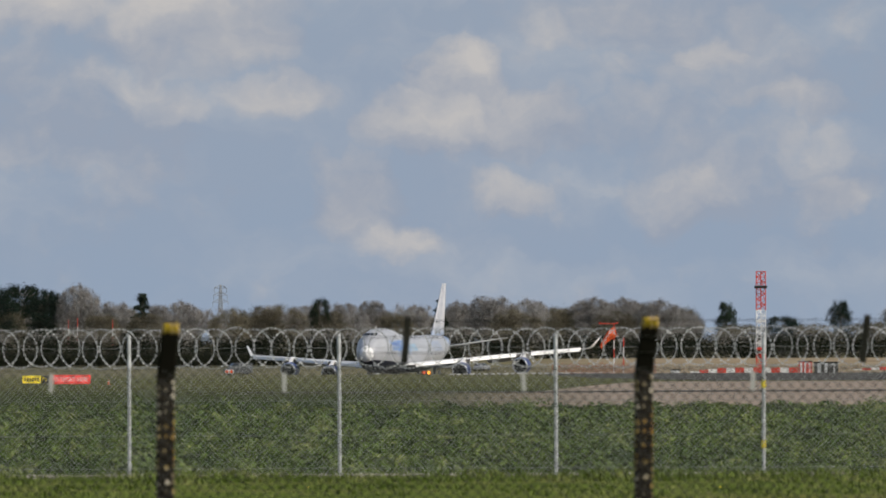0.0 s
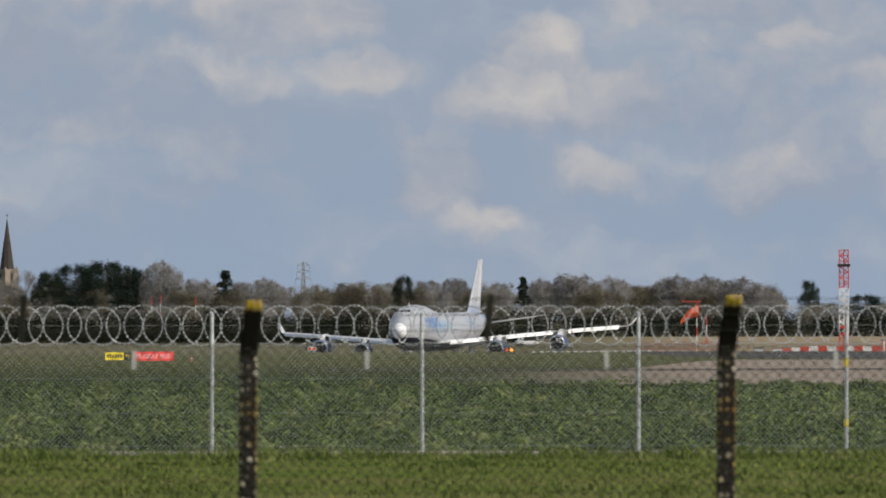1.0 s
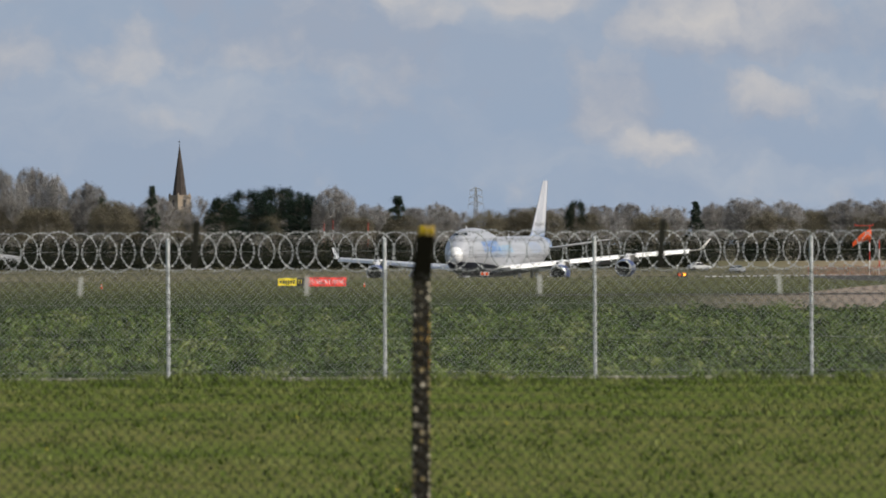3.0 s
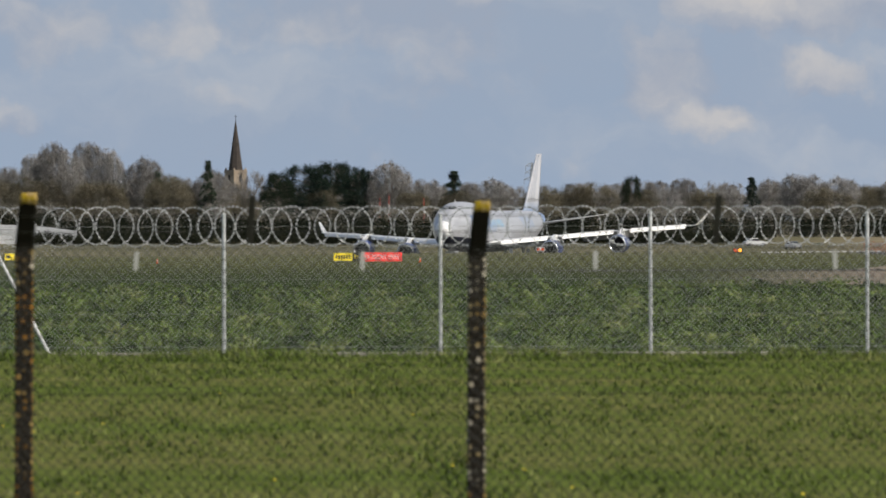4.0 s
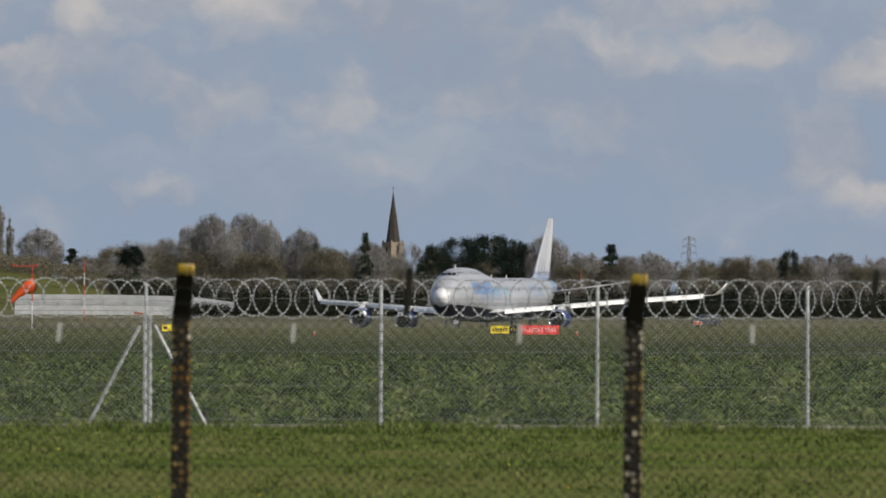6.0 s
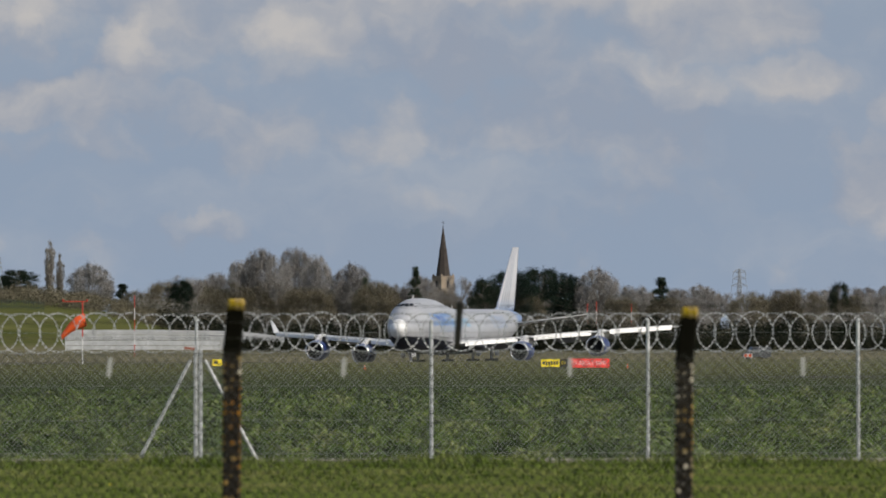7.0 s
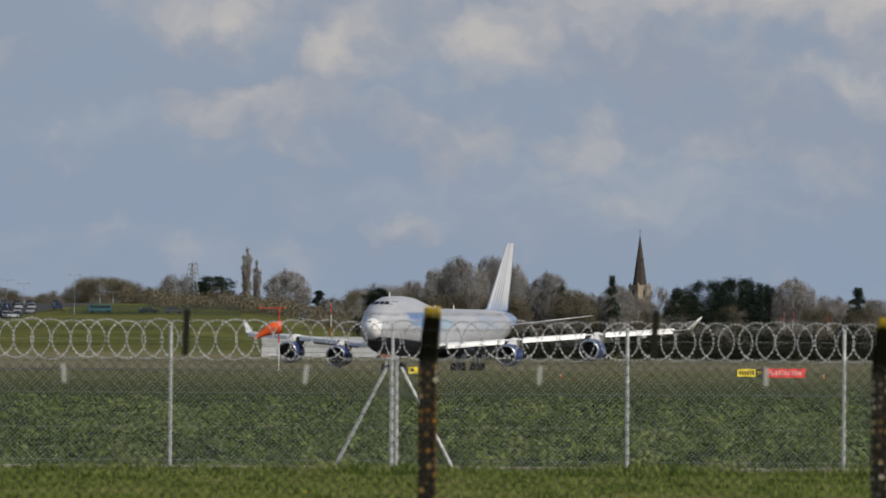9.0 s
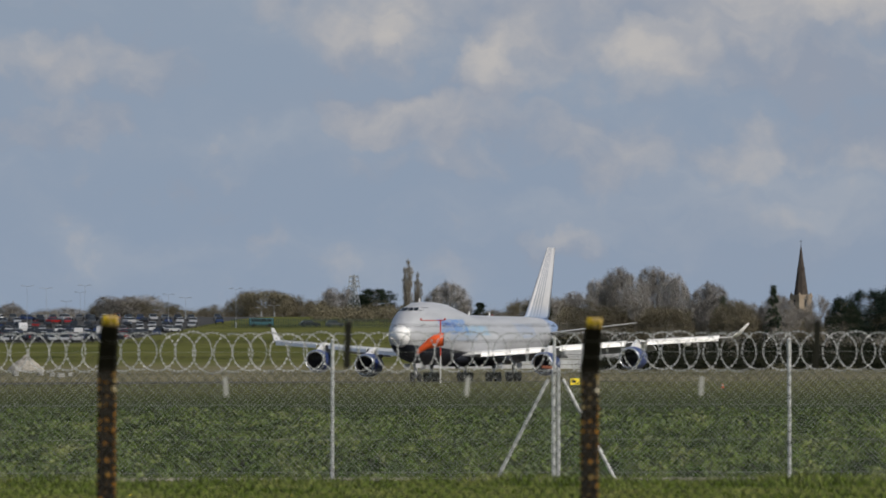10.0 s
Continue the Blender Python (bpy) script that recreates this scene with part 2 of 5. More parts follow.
def fin_paint():
    m, k, b = material("striped fin paint", 0.4, 0.0, 0.5)
    co = k.n("ShaderNodeTexCoord").outputs["Object"]
    s = k.n("ShaderNodeSeparateXYZ", {0: co})
    x, z = s.outputs[0], s.outputs[2]
    q = k.m("DIVIDE", k.m("SUBTRACT", k.m("ADD", -55.2, k.m("MULTIPLY", k.m("SUBTRACT", z, 8.5), -1.155)), x), k.m("SUBTRACT", 11.2, k.m("MULTIPLY", k.m("SUBTRACT", z, 8.5), 0.833)))
    lines = k.m("MULTIPLY", k.m("LESS_THAN", k.m("FRACT", k.m("MULTIPLY", q, 8.0)), 0.36), k.m("LESS_THAN", q, 0.62))
    c = k.mix(k.m("MULTIPLY", lines, 0.95), k.ramp(k.noise(co, 0.6, 3.0), [(0.3, (0.55, 0.55, 0.56)), (0.7, (0.63, 0.63, 0.64))]), (0.24, 0.27, 0.33, 1))
    low = k.ramp(k.m("DIVIDE", z, 20.0), [(0.42, (0.7, 0.7, 0.7)), (0.50, (0, 0, 0))])
    c = k.mix(low, c, (0.30, 0.40, 0.58, 1))
    k.put(b, "Base Color", c)
    return m


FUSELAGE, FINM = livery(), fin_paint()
RADOME = paint("white radome", (0.90, 0.90, 0.89), 0.45, 0, 0.02, 1.0, 0, 0.8)
WINGM = paint("pale wing paint", (0.60, 0.61, 0.62), 0.4, 0.1, 0.07, 0.6)


def ground_z(x, y):
    """The airfield is level; the runway falls away a little, then the land climbs to the woods and the car park."""
    d = math.hypot(x, y)
    b = math.atan2(x, y) * F if y > 0 else 3000.0
    s = lambda a, c: (lambda q: q * q * (3 - 2 * q))(min(1.0, max(0.0, (d - a) / (c - a))))
    z = -0.27 * (1 - s(62, 125)) - 0.07 * (1 - s(140, 300)) - 1.15 * s(1190, 1440) - 0.65 * s(1420, 1560)
    side = x - (74.5 - (1714 - y) * 0.2607)
    bank = (lambda q: q * q * (3 - 2 * q))(min(1.0, max(0.0, (side - 36) / 44)))
    z += 0.40 * bank * s(1040, 1200) * (1 - s(1270, 1420))
    z += 4.5 * s(1730, 1850)
    left = (lambda q: q * q * (3 - 2 * q))(min(1.0, max(0.0, (-420 - b) / 500)))
    z += left * (5.0 * s(1860, 2000) + 6.5 * s(2000, 2300) - 9.0 * s(2330, 2520))
    z += 6.0 * s(2300, 3200)
    return z


def ground():
    ang = [i * 0.25 for i in range(-28, 29)]
    a = 7.0
    while a < 180:
        a += 3 + a * 0.12
        ang += [min(a, 179.9)]
        ang.insert(0, -min(a, 179.9))
    dist = [0.0, 8, 20, 35, 48]
    while dist[-1] < 4700:
        dist.append(dist[-1] * 1.02 + 1)
    verts, faces = [], []
    n = len(ang)
    for d in dist:
        for g in ang:
            x, y = math.sin(radians(g)) * max(d, 0.01), math.cos(radians(g)) * max(d, 0.01)
            verts.append((x, y, ground_z(x, y)))
    for i in range(len(dist) - 1):
        for j in range(n):
            faces.append((i * n + j, i * n + (j + 1) % n, (i + 1) * n + (j + 1) % n, (i + 1) * n + j)[::-1])
    m, k, b = material("airfield ground", 1.0, 0, 0.0)
    co = k.n("ShaderNodeTexCoord").outputs["Object"]
    sep = k.n("ShaderNodeSeparateXYZ", {0: co})
    ly = sep.outputs[1]
    clump, fine, wide = k.noise(co, 1.6, 4.0), k.noise(co, 14.0, 5.0, 0.7), k.noise(co, 0.12, 3.0)
    mown = k.ramp(k.m("ADD", k.m("MULTIPLY", clump, 0.5), k.m("MULTIPLY", fine, 0.5)), [(0.3, (0.078, 0.108, 0.022)), (0.5, (0.125, 0.168, 0.034)), (0.72, (0.215, 0.24, 0.075))])
    streak = k.noise(k.vec("MULTIPLY", co, (0.06, 0.22, 1.0)), 1.0, 4.0, 0.6)
    dry = k.mix(k.ramp(streak, [(0.42, (0, 0, 0)), (0.62, (1, 1, 1))]), mown, k.ramp(fine, [(0.3, (0.12, 0.13, 0.03)), (0.7, (0.25, 0.24, 0.09))]))
    rough = k.ramp(k.m("ADD", k.m("MULTIPLY", k.noise(co, 0.5, 5.0, 0.6), 0.6), k.m("MULTIPLY", clump, 0.4)), [(0.36, (0.010, 0.020, 0.007)), (0.5, (0.036, 0.058, 0.016)), (0.66, (0.09, 0.11, 0.04))])
    far = k.ramp(k.noise(co, 0.03, 4.0), [(0.3, (0.085, 0.10, 0.04)), (0.7, (0.14, 0.135, 0.06))])
    edge = k.m("ADD", ly, k.m("MULTIPLY", k.m("SUBTRACT", k.noise(co, 0.05, 3.0), 0.5), 60.0))
    c = k.mix(k.ramp(k.m("DIVIDE", ly, 1000.0), [(0.1335, (0, 0, 0)), (0.1345, (1, 1, 1))]), dry, rough)
    c = k.mix(k.ramp(k.m("DIVIDE", edge, 1000.0), [(0.35, (0, 0, 0)), (0.75, (1, 1, 1))]), c, far)
    c = k.mix(k.ramp(k.m("DIVIDE", edge, 2000.0), [(0.5, (0, 0, 0)), (0.68, (1, 1, 1))]), c, k.ramp(k.noise(co, 0.02, 4.0), [(0.3, (0.14, 0.13, 0.075)), (0.7, (0.21, 0.19, 0.115))]))
    # bare earth beside the far taxiway
    bx = k.m("SUBTRACT", sep.outputs[0], k.m("MULTIPLY", ly, 0.048))
    soil = k.m("MULTIPLY", k.ramp(k.m("DIVIDE", k.m("ADD", bx, k.m("MULTIPLY", wide, 12.0)), 100.0), [(0.02, (0, 0, 0)), (0.13, (1, 1, 1))]),
               k.m("MULTIPLY", k.ramp(k.m("DIVIDE", edge, 1000.0), [(0.27, (0, 0, 0)), (0.31, (1, 1, 1))]), k.ramp(k.m("SUBTRACT", k.m("DIVIDE", ly, 1000.0), k.ramp(k.m("DIVIDE", sep.outputs[0], ly), [(0.056, (0, 0, 0)), (0.066, (0.32, 0.32, 0.32))])), [(0.515, (1, 1, 1)), (0.54, (0, 0, 0))])))
    c = k.mix(soil, c, k.ramp(clump, [(0.3, (0.29, 0.225, 0.175)), (0.7, (0.42, 0.34, 0.27))]))
    slope = k.m("MULTIPLY", k.ramp(k.m("DIVIDE", ly, 4000.0), [(0.45, (0, 0, 0)), (0.47, (1, 1, 1))]), k.m("LESS_THAN", k.m("DIVIDE", sep.outputs[0], ly), -0.03))
    c = k.mix(slope, c, k.ramp(k.noise(co, 0.06, 4.0), [(0.3, (0.075, 0.088, 0.028)), (0.7, (0.15, 0.15, 0.055))]))
    # bare sandy earth past the far side of the airfield
    sand = k.m("MULTIPLY", k.ramp(k.m("DIVIDE", k.m("ADD", edge, k.m("MULTIPLY", wide, 120.0)), 2000.0), [(0.74, (0, 0, 0)), (0.77, (1, 1, 1)), (0.97, (1, 1, 1)), (1.0, (0, 0, 0))]), k.ramp(k.m("DIVIDE", sep.outputs[0], ly), [(0.052, (0, 0, 0)), (0.064, (1, 1, 1))]))
    c = k.mix(sand, c, k.ramp(k.noise(co, 0.15, 4.0), [(0.3, (0.26, 0.20, 0.13)), (0.7, (0.38, 0.31, 0.21))]))
    # the car park's tarmac on the slope
    lot = k.m("MULTIPLY", k.m("GREATER_THAN", ly, 1966.0), k.m("MULTIPLY", k.m("LESS_THAN", ly, 2300.0), k.m("LESS_THAN", k.m("SUBTRACT", k.m("DIVIDE", sep.outputs[0], ly), k.m("MULTIPLY", k.m("SUBTRACT", ly, 1978.0), 0.000062)), -0.0823)))
    c = k.mix(lot, c, k.ramp(clump, [(0.3, (0.06, 0.062, 0.065)), (0.7, (0.10, 0.10, 0.10))]))
    k.put(b, "Base Color", c)
    k.put(b, "Normal", k.n("ShaderNodeBump", {"Strength": 0.6, "Height": fine, "Distance": 0.05}).outputs[0])
    ob = raw("ground", verts, faces, m, smooth=True)
    tagged(ob, "level airfield grass with rough weeds and bare earth", "ground", kind="structure")


ground()
# ---- the aircraft: x forward from the nose, y to its left, z up from the runway ----
PSI = 14.6


def ring(x, zb, zt, w, n=28, power=2.0):
    out, c, h = [], (zb + zt) / 2, (zt - zb) / 2
    for i in range(n):
        a = 2 * math.pi * i / n
        ca, sa = math.cos(a), math.sin(a)
        k = 1.0 - 0.20 * max(0.0, sa) * max(0.0, (zt - zb - 6.9) / 0.9)
        out.append((x, w * k * math.copysign(abs(ca) ** (2 / power), ca), c + h * math.copysign(abs(sa) ** (2 / power), sa)))
    return out


BODY = [(0.0, 5.74, 5.88, 0.07), (-0.1, 5.40, 6.21, 0.42), (-0.25, 5.13, 6.47, 0.68), (-0.5, 4.80, 6.77, 0.95), (-1.0, 4.36, 7.17, 1.30),
        (-1.5, 4.03, 7.50, 1.56), (-2.2, 3.55, 7.87, 1.86), (-3.0, 3.25, 8.38, 2.15), (-4.2, 2.85, 9.05, 2.5),
        (-5.5, 2.55, 9.65, 2.8), (-7.5, 2.3, 10.0, 3.06), (-10, 2.2, 10.1, 3.23), (-15, 2.12, 10.08, 3.25), (-19, 2.1, 9.85, 3.25),
        (-22, 2.1, 9.35, 3.25), (-25, 2.1, 8.85, 3.25), (-28, 2.1, 8.5, 3.25), (-45, 2.1, 8.4, 3.25), (-50, 2.3, 8.4, 3.2),
        (-55, 3.1, 8.35, 2.85), (-60, 4.2, 8.25, 2.25), (-65, 5.4, 8.0, 1.4), (-68.6, 6.5, 7.5, 0.5)]


def fuselage_at(x):
    for (x0, b0, t0, w0), (x1, b1, t1, w1) in zip(BODY, BODY[1:]):
        if x0 >= x >= x1:
            f = (x0 - x) / (x0 - x1)
            return b0 + (b1 - b0) * f, t0 + (t1 - t0) * f, w0 + (w1 - w0) * f
    return BODY[-1][1:]


def airfoil(le, chord, thick, up=(0, 0, 1), n=9):
    """A wing section: points round it, from the leading edge back; up is the way of its thickness."""
    pts = []
    up = Vector(up)
    for i in range(n):
        t = i / (n - 1)
        pts.append((t, thick * (1.48 * math.sqrt(t) - 0.63 * t - 1.76 * t * t + 1.42 * t ** 3 - 0.51 * t ** 4)))
    out = [Vector(le) + Vector((-t * chord, 0, 0)) + up * h * chord for t, h in pts]
    out += [Vector(le) + Vector((-t * chord, 0, 0)) - up * h * chord * 0.7 for t, h in pts[-2:0:-1]]
    return out


def airliner():
    plane = thing("airliner", "four-engined silver cargo jet airliner with blue patches on runway", "airplane")
    bm = bmesh.new()
    xs = [-1, -1.25, -1.5, -1.8, -2.2, -2.6, -3, -3.6, -4.2, -4.8, -5.5, -6.5, -7.5, -9, -10, -12, -15, -17, -19, -20.5, -22, -23.5, -25, -26.5, -28, -32, -37, -42, -45, -47.5, -50, -52.5, -55, -57.5, -60, -62.5, -65, -67, -68.6]
    loft(bm, [ring(x, *fuselage_at(x)) for x in xs])
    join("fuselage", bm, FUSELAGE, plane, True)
    bm = bmesh.new()
    loft(bm, [ring(x, *fuselage_at(x)) for x in (0, -.05, -.1, -.17, -.25, -.37, -.5, -.65, -.8, -1)])
    join("radome", bm, RADOME, plane, True, "white nose radome")
    # cockpit windows wrap round the brow of the upper deck
    def on_hull(y, z):
        lo, hi = -8.5, -0.9
        for _ in range(40):
            x = (lo + hi) / 2
            zb, zt, w = fuselage_at(x)
            c, h = (zb + zt) / 2, (zt - zb) / 2
            kk = 1.0 - 0.20 * max(0.0, (z - c) / h) * max(0.0, (zt - zb - 6.9) / 0.9)
            inside = (y / (w * kk)) ** 2 + ((z - c) / h) ** 2 < 1
            lo, hi = (x, hi) if inside else (lo, x)
        return lo
    for side in (1, -1):
        for y0, y1 in ((0.06, 0.62), (0.68, 1.15), (1.2, 1.55)):
            bm = bmesh.new()
            quad = [bm.verts.new((on_hull(y, z) + 0.05, side * y, z + 0.03)) for y, z in ((y0, 8.98), (y1, 8.93), (y1 - .05, 9.32), (y0, 9.36))]
            bm.faces.new(quad)
            ext = bmesh.ops.extrude_face_region(bm, geom=bm.faces[:])
            bmesh.ops.translate(bm, vec=(-0.12, 0, -0.06), verts=[v for v in ext["geom"] if isinstance(v, bmesh.types.BMVert)])
            join("cockpit_window", bm, GLASS_DARK, plane)
    for side in (1, -1):
        # wing in three bays, root to tip
        bm = bmesh.new()
        loft(bm, [airfoil((-19.0, side * 2.0, 3.3), 17.0, 0.065), airfoil((-19.9, side * 3.3, 3.45), 16.0, 0.062), airfoil((-27.3, side * 12.0, 4.15), 10.3, 0.052),
                  airfoil((-35.0, side * 21.0, 4.85), 7.1, 0.047), airfoil((-43.2, side * 30.6, 5.4), 4.1, 0.043)][::side])
        wing = join("wing", bm, WINGM, plane, True)
        # leading-edge flaps, lowered for take-off
        le = ((3.3, -19.9, 3.45), (12.0, -27.3, 4.15), (21.0, -35.0, 4.85), (30.6, -43.2, 5.4))
        for y0, y1 in ((4.6, 10.9), (12.9, 19.9), (22.2, 29.8)):
            bm = bmesh.new()
            rows_ = []
            for y in (y0, y1):
                for (ya, xa, za), (yb, xb, zb) in zip(le, le[1:]):
                    if ya <= y <= yb:
                        f = (y - ya) / (yb - ya)
                        x, z = xa + (xb - xa) * f, za + (zb - za) * f
                rows_.append([(x + .1, side * y, z + .28), (x + .55, side * y, z + .02), (x + .78, side * y, z - .42), (x + .70, side * y, z - .44), (x + .40, side * y, z - .05), (x - .1, side * y, z + .1)])
            loft(bm, rows_[::side])
            join("leading_edge_flap", bm, WHITE, wing, False, "white leading-edge flap")
        for y0, y1 in ((4.0, 10.5), (13.5, 21.0)):
            bm = bmesh.new()
            te = lambda y: (-35.9 - (y - 3.3) * 0.2 if y < 12 else -37.6 - (y - 12) * 0.5, 3.35 + (y - 3.3) * 0.08)
            loft(bm, [[(te(y)[0] + .6, side * y, te(y)[1] + .1), (te(y)[0] - 1.1, side * y, te(y)[1] - .45), (te(y)[0] - 2.0, side * y, te(y)[1] - .95), (te(y)[0] - 1.2, side * y, te(y)[1] - .72), (te(y)[0] + .4, side * y, te(y)[1] - .2)] for y in (y0, y1)][::side])
            join("flap", bm, WINGM, wing, False, "lowered trailing-edge flap")
        bm = bmesh.new()
        loft(bm, [airfoil((-43.2, side * 30.6, 5.4), 4.1, 0.04, (0, -0.3 * side, 0.95)), airfoil((-44.6, side * 31.0, 5.55), 3.2, 0.04, (0, -0.8 * side, 0.6)),
                  airfoil((-47.2, side * 32.2, 7.2), 1.3, 0.04, (0, -0.8 * side, 0.6))][::side])
        join("winglet", bm, WHITE, wing, True, "canted white winglet")
        for y, xf, zc in ((11.8, -23.0, 2.2), (21.0, -31.0, 2.8)):
            bm = bmesh.new()
            nacelle = [(0.0, 1.22), (-0.12, 1.36), (-0.6, 1.48), (-1.8, 1.52), (-3.4, 1.40), (-4.4, 1.22)]
            loft(bm, [[(xf + x, side * y + r * math.cos(a * math.pi / 12), zc + r * math.sin(a * math.pi / 12)) for a in range(24)] for x, r in nacelle[1:]], False)
            eng = join("engine", bm, BLUE, plane, True, "dark blue engine cowl")
            bm = bmesh.new()
            loft(bm, [[(xf + x, side * y + r * math.cos(a * math.pi / 12), zc + r * math.sin(a * math.pi / 12)) for a in range(24)]
                      for x, r in ((-0.34, 1.42), (-0.12, 1.365), (0.0, 1.24), (-0.1, 1.14), (-0.35, 1.1))], False)
            join("intake_lip", bm, STEEL, eng, True, "polished metal intake lip")
            bm = bmesh.new()
            loft(bm, [[(xf + x, side * y + r * math.cos(a * math.pi / 12), zc + r * math.sin(a * math.pi / 12)) for a in range(24)]
                      for x, r in ((-0.35, 1.1), (-1.1, 1.14), (-1.15, 0.3))], False)
            for a in range(18):
                box(bm, (xf - 1.05, side * y, zc), (0.05, 0.14, 1.1), Matrix.Rotation(a * math.pi / 9, 4, "X") @ Matrix.Translation((0, 0, 0.6)) @ Matrix.Rotation(0.6, 4, "Z"))
            rod(bm, (xf - 1.2, side * y, zc), (xf - 0.6, side * y, zc), 0.32, 0.03, 14)
            join("fan", bm, DARK, eng, False, "dark fan and intake duct")
            bm = bmesh.new()
            loft(bm, [[(xf + x, side * y + r * math.cos(a * math.pi / 8), zc + r * math.sin(a * math.pi / 8)) for a in range(16)]
                      for x, r in ((-4.2, 1.0), (-5.6, 0.78), (-6.4, 0.42))])
            join("exhaust", bm, STEEL, eng, True)
            bm = bmesh.new()
            ztop = 4.15 if y < 15 else 4.85
            prof = [(-1.2, zc + 1.42), (-4.0, ztop + 0.35), (-6.5, ztop + 0.2), (-8.5, ztop - 0.1), (-6.5, zc + 0.6), (-4.2, zc + 1.0)]
            va = [[bm.verts.new((xf + x, side * y + o, z)) for x, z in prof] for o in (-0.22, 0.22)]
            bm.faces.new(va[0]), bm.faces.new(va[1][::-1])
            for i in range(6):
                bm.faces.new((va[0][i], va[1][i], va[1][(i + 1) % 6], va[0][(i + 1) % 6]))
            join("engine_pylon", bm, WHITE, eng, False, "white pylon")
        for y in (8.0, 15.5, 24.5):
            bm = bmesh.new()
            fx = -33.5 - (y - 8) * 0.62
            zz = 3.45 + y * 0.07
            loft(bm, [[(fx - t * 4.2, side * y + 0.28 * r * math.cos(a), zz - 0.45 + 0.42 * r * math.sin(a) + t * -0.1) for a in [i * math.pi / 5 for i in range(10)]]
                      for t, r in ((0, .1), (.2, .8), (.5, 1), (.8, .7), (1, .05))])
            join("flap_fairing", bm, WINGM, plane, True)
        bm = bmesh.new()
        loft(bm, [airfoil((-57.0, side * 0.8, 6.0), 9.0, 0.05), airfoil((-65.8, side * 11.5, 7.45), 2.4, 0.045)][::side])
        join("tailplane", bm, WINGM, plane, True)
    bm = bmesh.new()
    loft(bm, [airfoil((-50.5, 0, 8.0), 15.0, 0.01, (0, 1, 0)), airfoil((-55.2, 0, 8.5), 11.2, 0.05, (0, 1, 0)), airfoil((-65.6, 0, 17.5), 3.7, 0.05, (0, 1, 0))][::-1])
    join("fin", bm, FINM, plane, True, "white tail fin with thin grey stripes")
    bm = bmesh.new()
    loft(bm, [[(x, 3.3 * s * math.cos(a), 2.95 + 1.05 * s * math.sin(a)) for a in [i * math.pi / 9 for i in range(18)]] for x, s in ((-17, .3), (-19.5, .8), (-23, 1), (-36, 1), (-41, .75), (-44, .3))])
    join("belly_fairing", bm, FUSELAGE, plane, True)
    gears = [("nose_gear", -7.4, 0.0, 2, 0.62, 0.46), ("wing_gear", -31.5, 5.5, 4, 0.62, 0.56), ("wing_gear", -31.5, -5.5, 4, 0.62, 0.56),
             ("body_gear", -34.6, 1.9, 4, 0.62, 0.56), ("body_gear", -34.6, -1.9, 4, 0.62, 0.56)]
    for name, gx, gy, count, r, w in gears:
        bm = bmesh.new()
        rod(bm, (gx, gy, r), (gx, gy, 3.0), 0.20, n=10)
        rod(bm, (gx, gy, r + 0.25), (gx + (1.6 if count == 2 else -1.5), gy, 2.8), 0.09)
        if count == 4:
            rod(bm, (gx - 0.75, gy, r), (gx + 0.75, gy, r), 0.13)
        for ax in ((0,) if count == 2 else (-0.75, 0.75)):
            rod(bm, (gx + ax, gy - w, r), (gx + ax, gy + w, r), 0.09)
        gear = join(name, bm, WHITE, plane, False, "white landing gear strut")
        for ax in ((0,) if count == 2 else (-0.75, 0.75)):
            for s in (1, -1):
                bm = bmesh.new()
                loft(bm, [[(rr * math.cos(a * math.pi / 10), o, rr * math.sin(a * math.pi / 10)) for a in range(20)]
                          for o, rr in ((-.16, .3), (-.18, .5), (-.13, .6), (0, .62), (.13, .6), (.18, .5), (.16, .3))])
                wheel = join("wheel", bm, DARK, gear, True, "black tyre")
                wheel.location = (gx + ax, gy + s * w, r)
                WHEELS.append(wheel)
        for s in ((1, -1) if gy == 0 else (1,)):
            bm = bmesh.new()
            if gy == 0:
                box(bm, (gx + 1.2, s * 0.75, 2.05), (2.4, 0.06, 0.6), None, 0.02)
            else:
                box(bm, (gx + 0.2, gy + math.copysign(0.9, gy), 2.0), (2.2, 0.06, 0.7), None, 0.02)
            join("gear_door", bm, ALU, gear)
    for x in (-8.8, -30, -39):
        bm = bmesh.new()
        zt = fuselage_at(x)[1]
        loft(bm, [[(x + dx, 0.04, zt - 0.1), (x - .5 + dx, 0.04, zt - 0.1), (x - .5 + dx, -0.04, zt - 0.1), (x + dx, -0.04, zt - 0.1)] if h == 0 else
                  [(x - .3, 0.02, zt + h), (x - .5, 0.02, zt + h), (x - .5, -0.02, zt + h), (x - .3, -0.02, zt + h)] for dx, h in ((0, 0), (0, .5))])
        join("blade_aerial", bm, WHITE, plane)
    return plane


WHEELS = []
plane = airliner()
# ---- runway, taxiways ----
def strip(name, label, path, half, lift, mat, step=12.0):
    """A paved band along straight legs, laid on the ground."""
    verts, faces = [], []
    for a, b in zip(path, path[1:]):
        a, b = Vector(a), Vector(b)
        d = (b - a).normalized()
        side = Vector((d.y, -d.x))
        n, cols = max(2, int((b - a).length / step)), max(4, int(half / 5))
        for i in range(n + 1):
            p = a.lerp(b, i / n)
            for j in range(cols):
                q = p + side * half * (2 * j / (cols - 1) - 1)
                verts.append((q.x, q.y, ground_z(q.x, q.y) + lift))
        base = len(verts) - cols * (n + 1)
        for i in range(n):
            for j in range(cols - 1):
                k = base + cols * i + j
                faces.append((k, k + cols, k + cols + 1, k + 1))
    ob = raw(name, verts, faces, mat, smooth=True)
    return tagged(ob, label, "pavement", kind="structure")


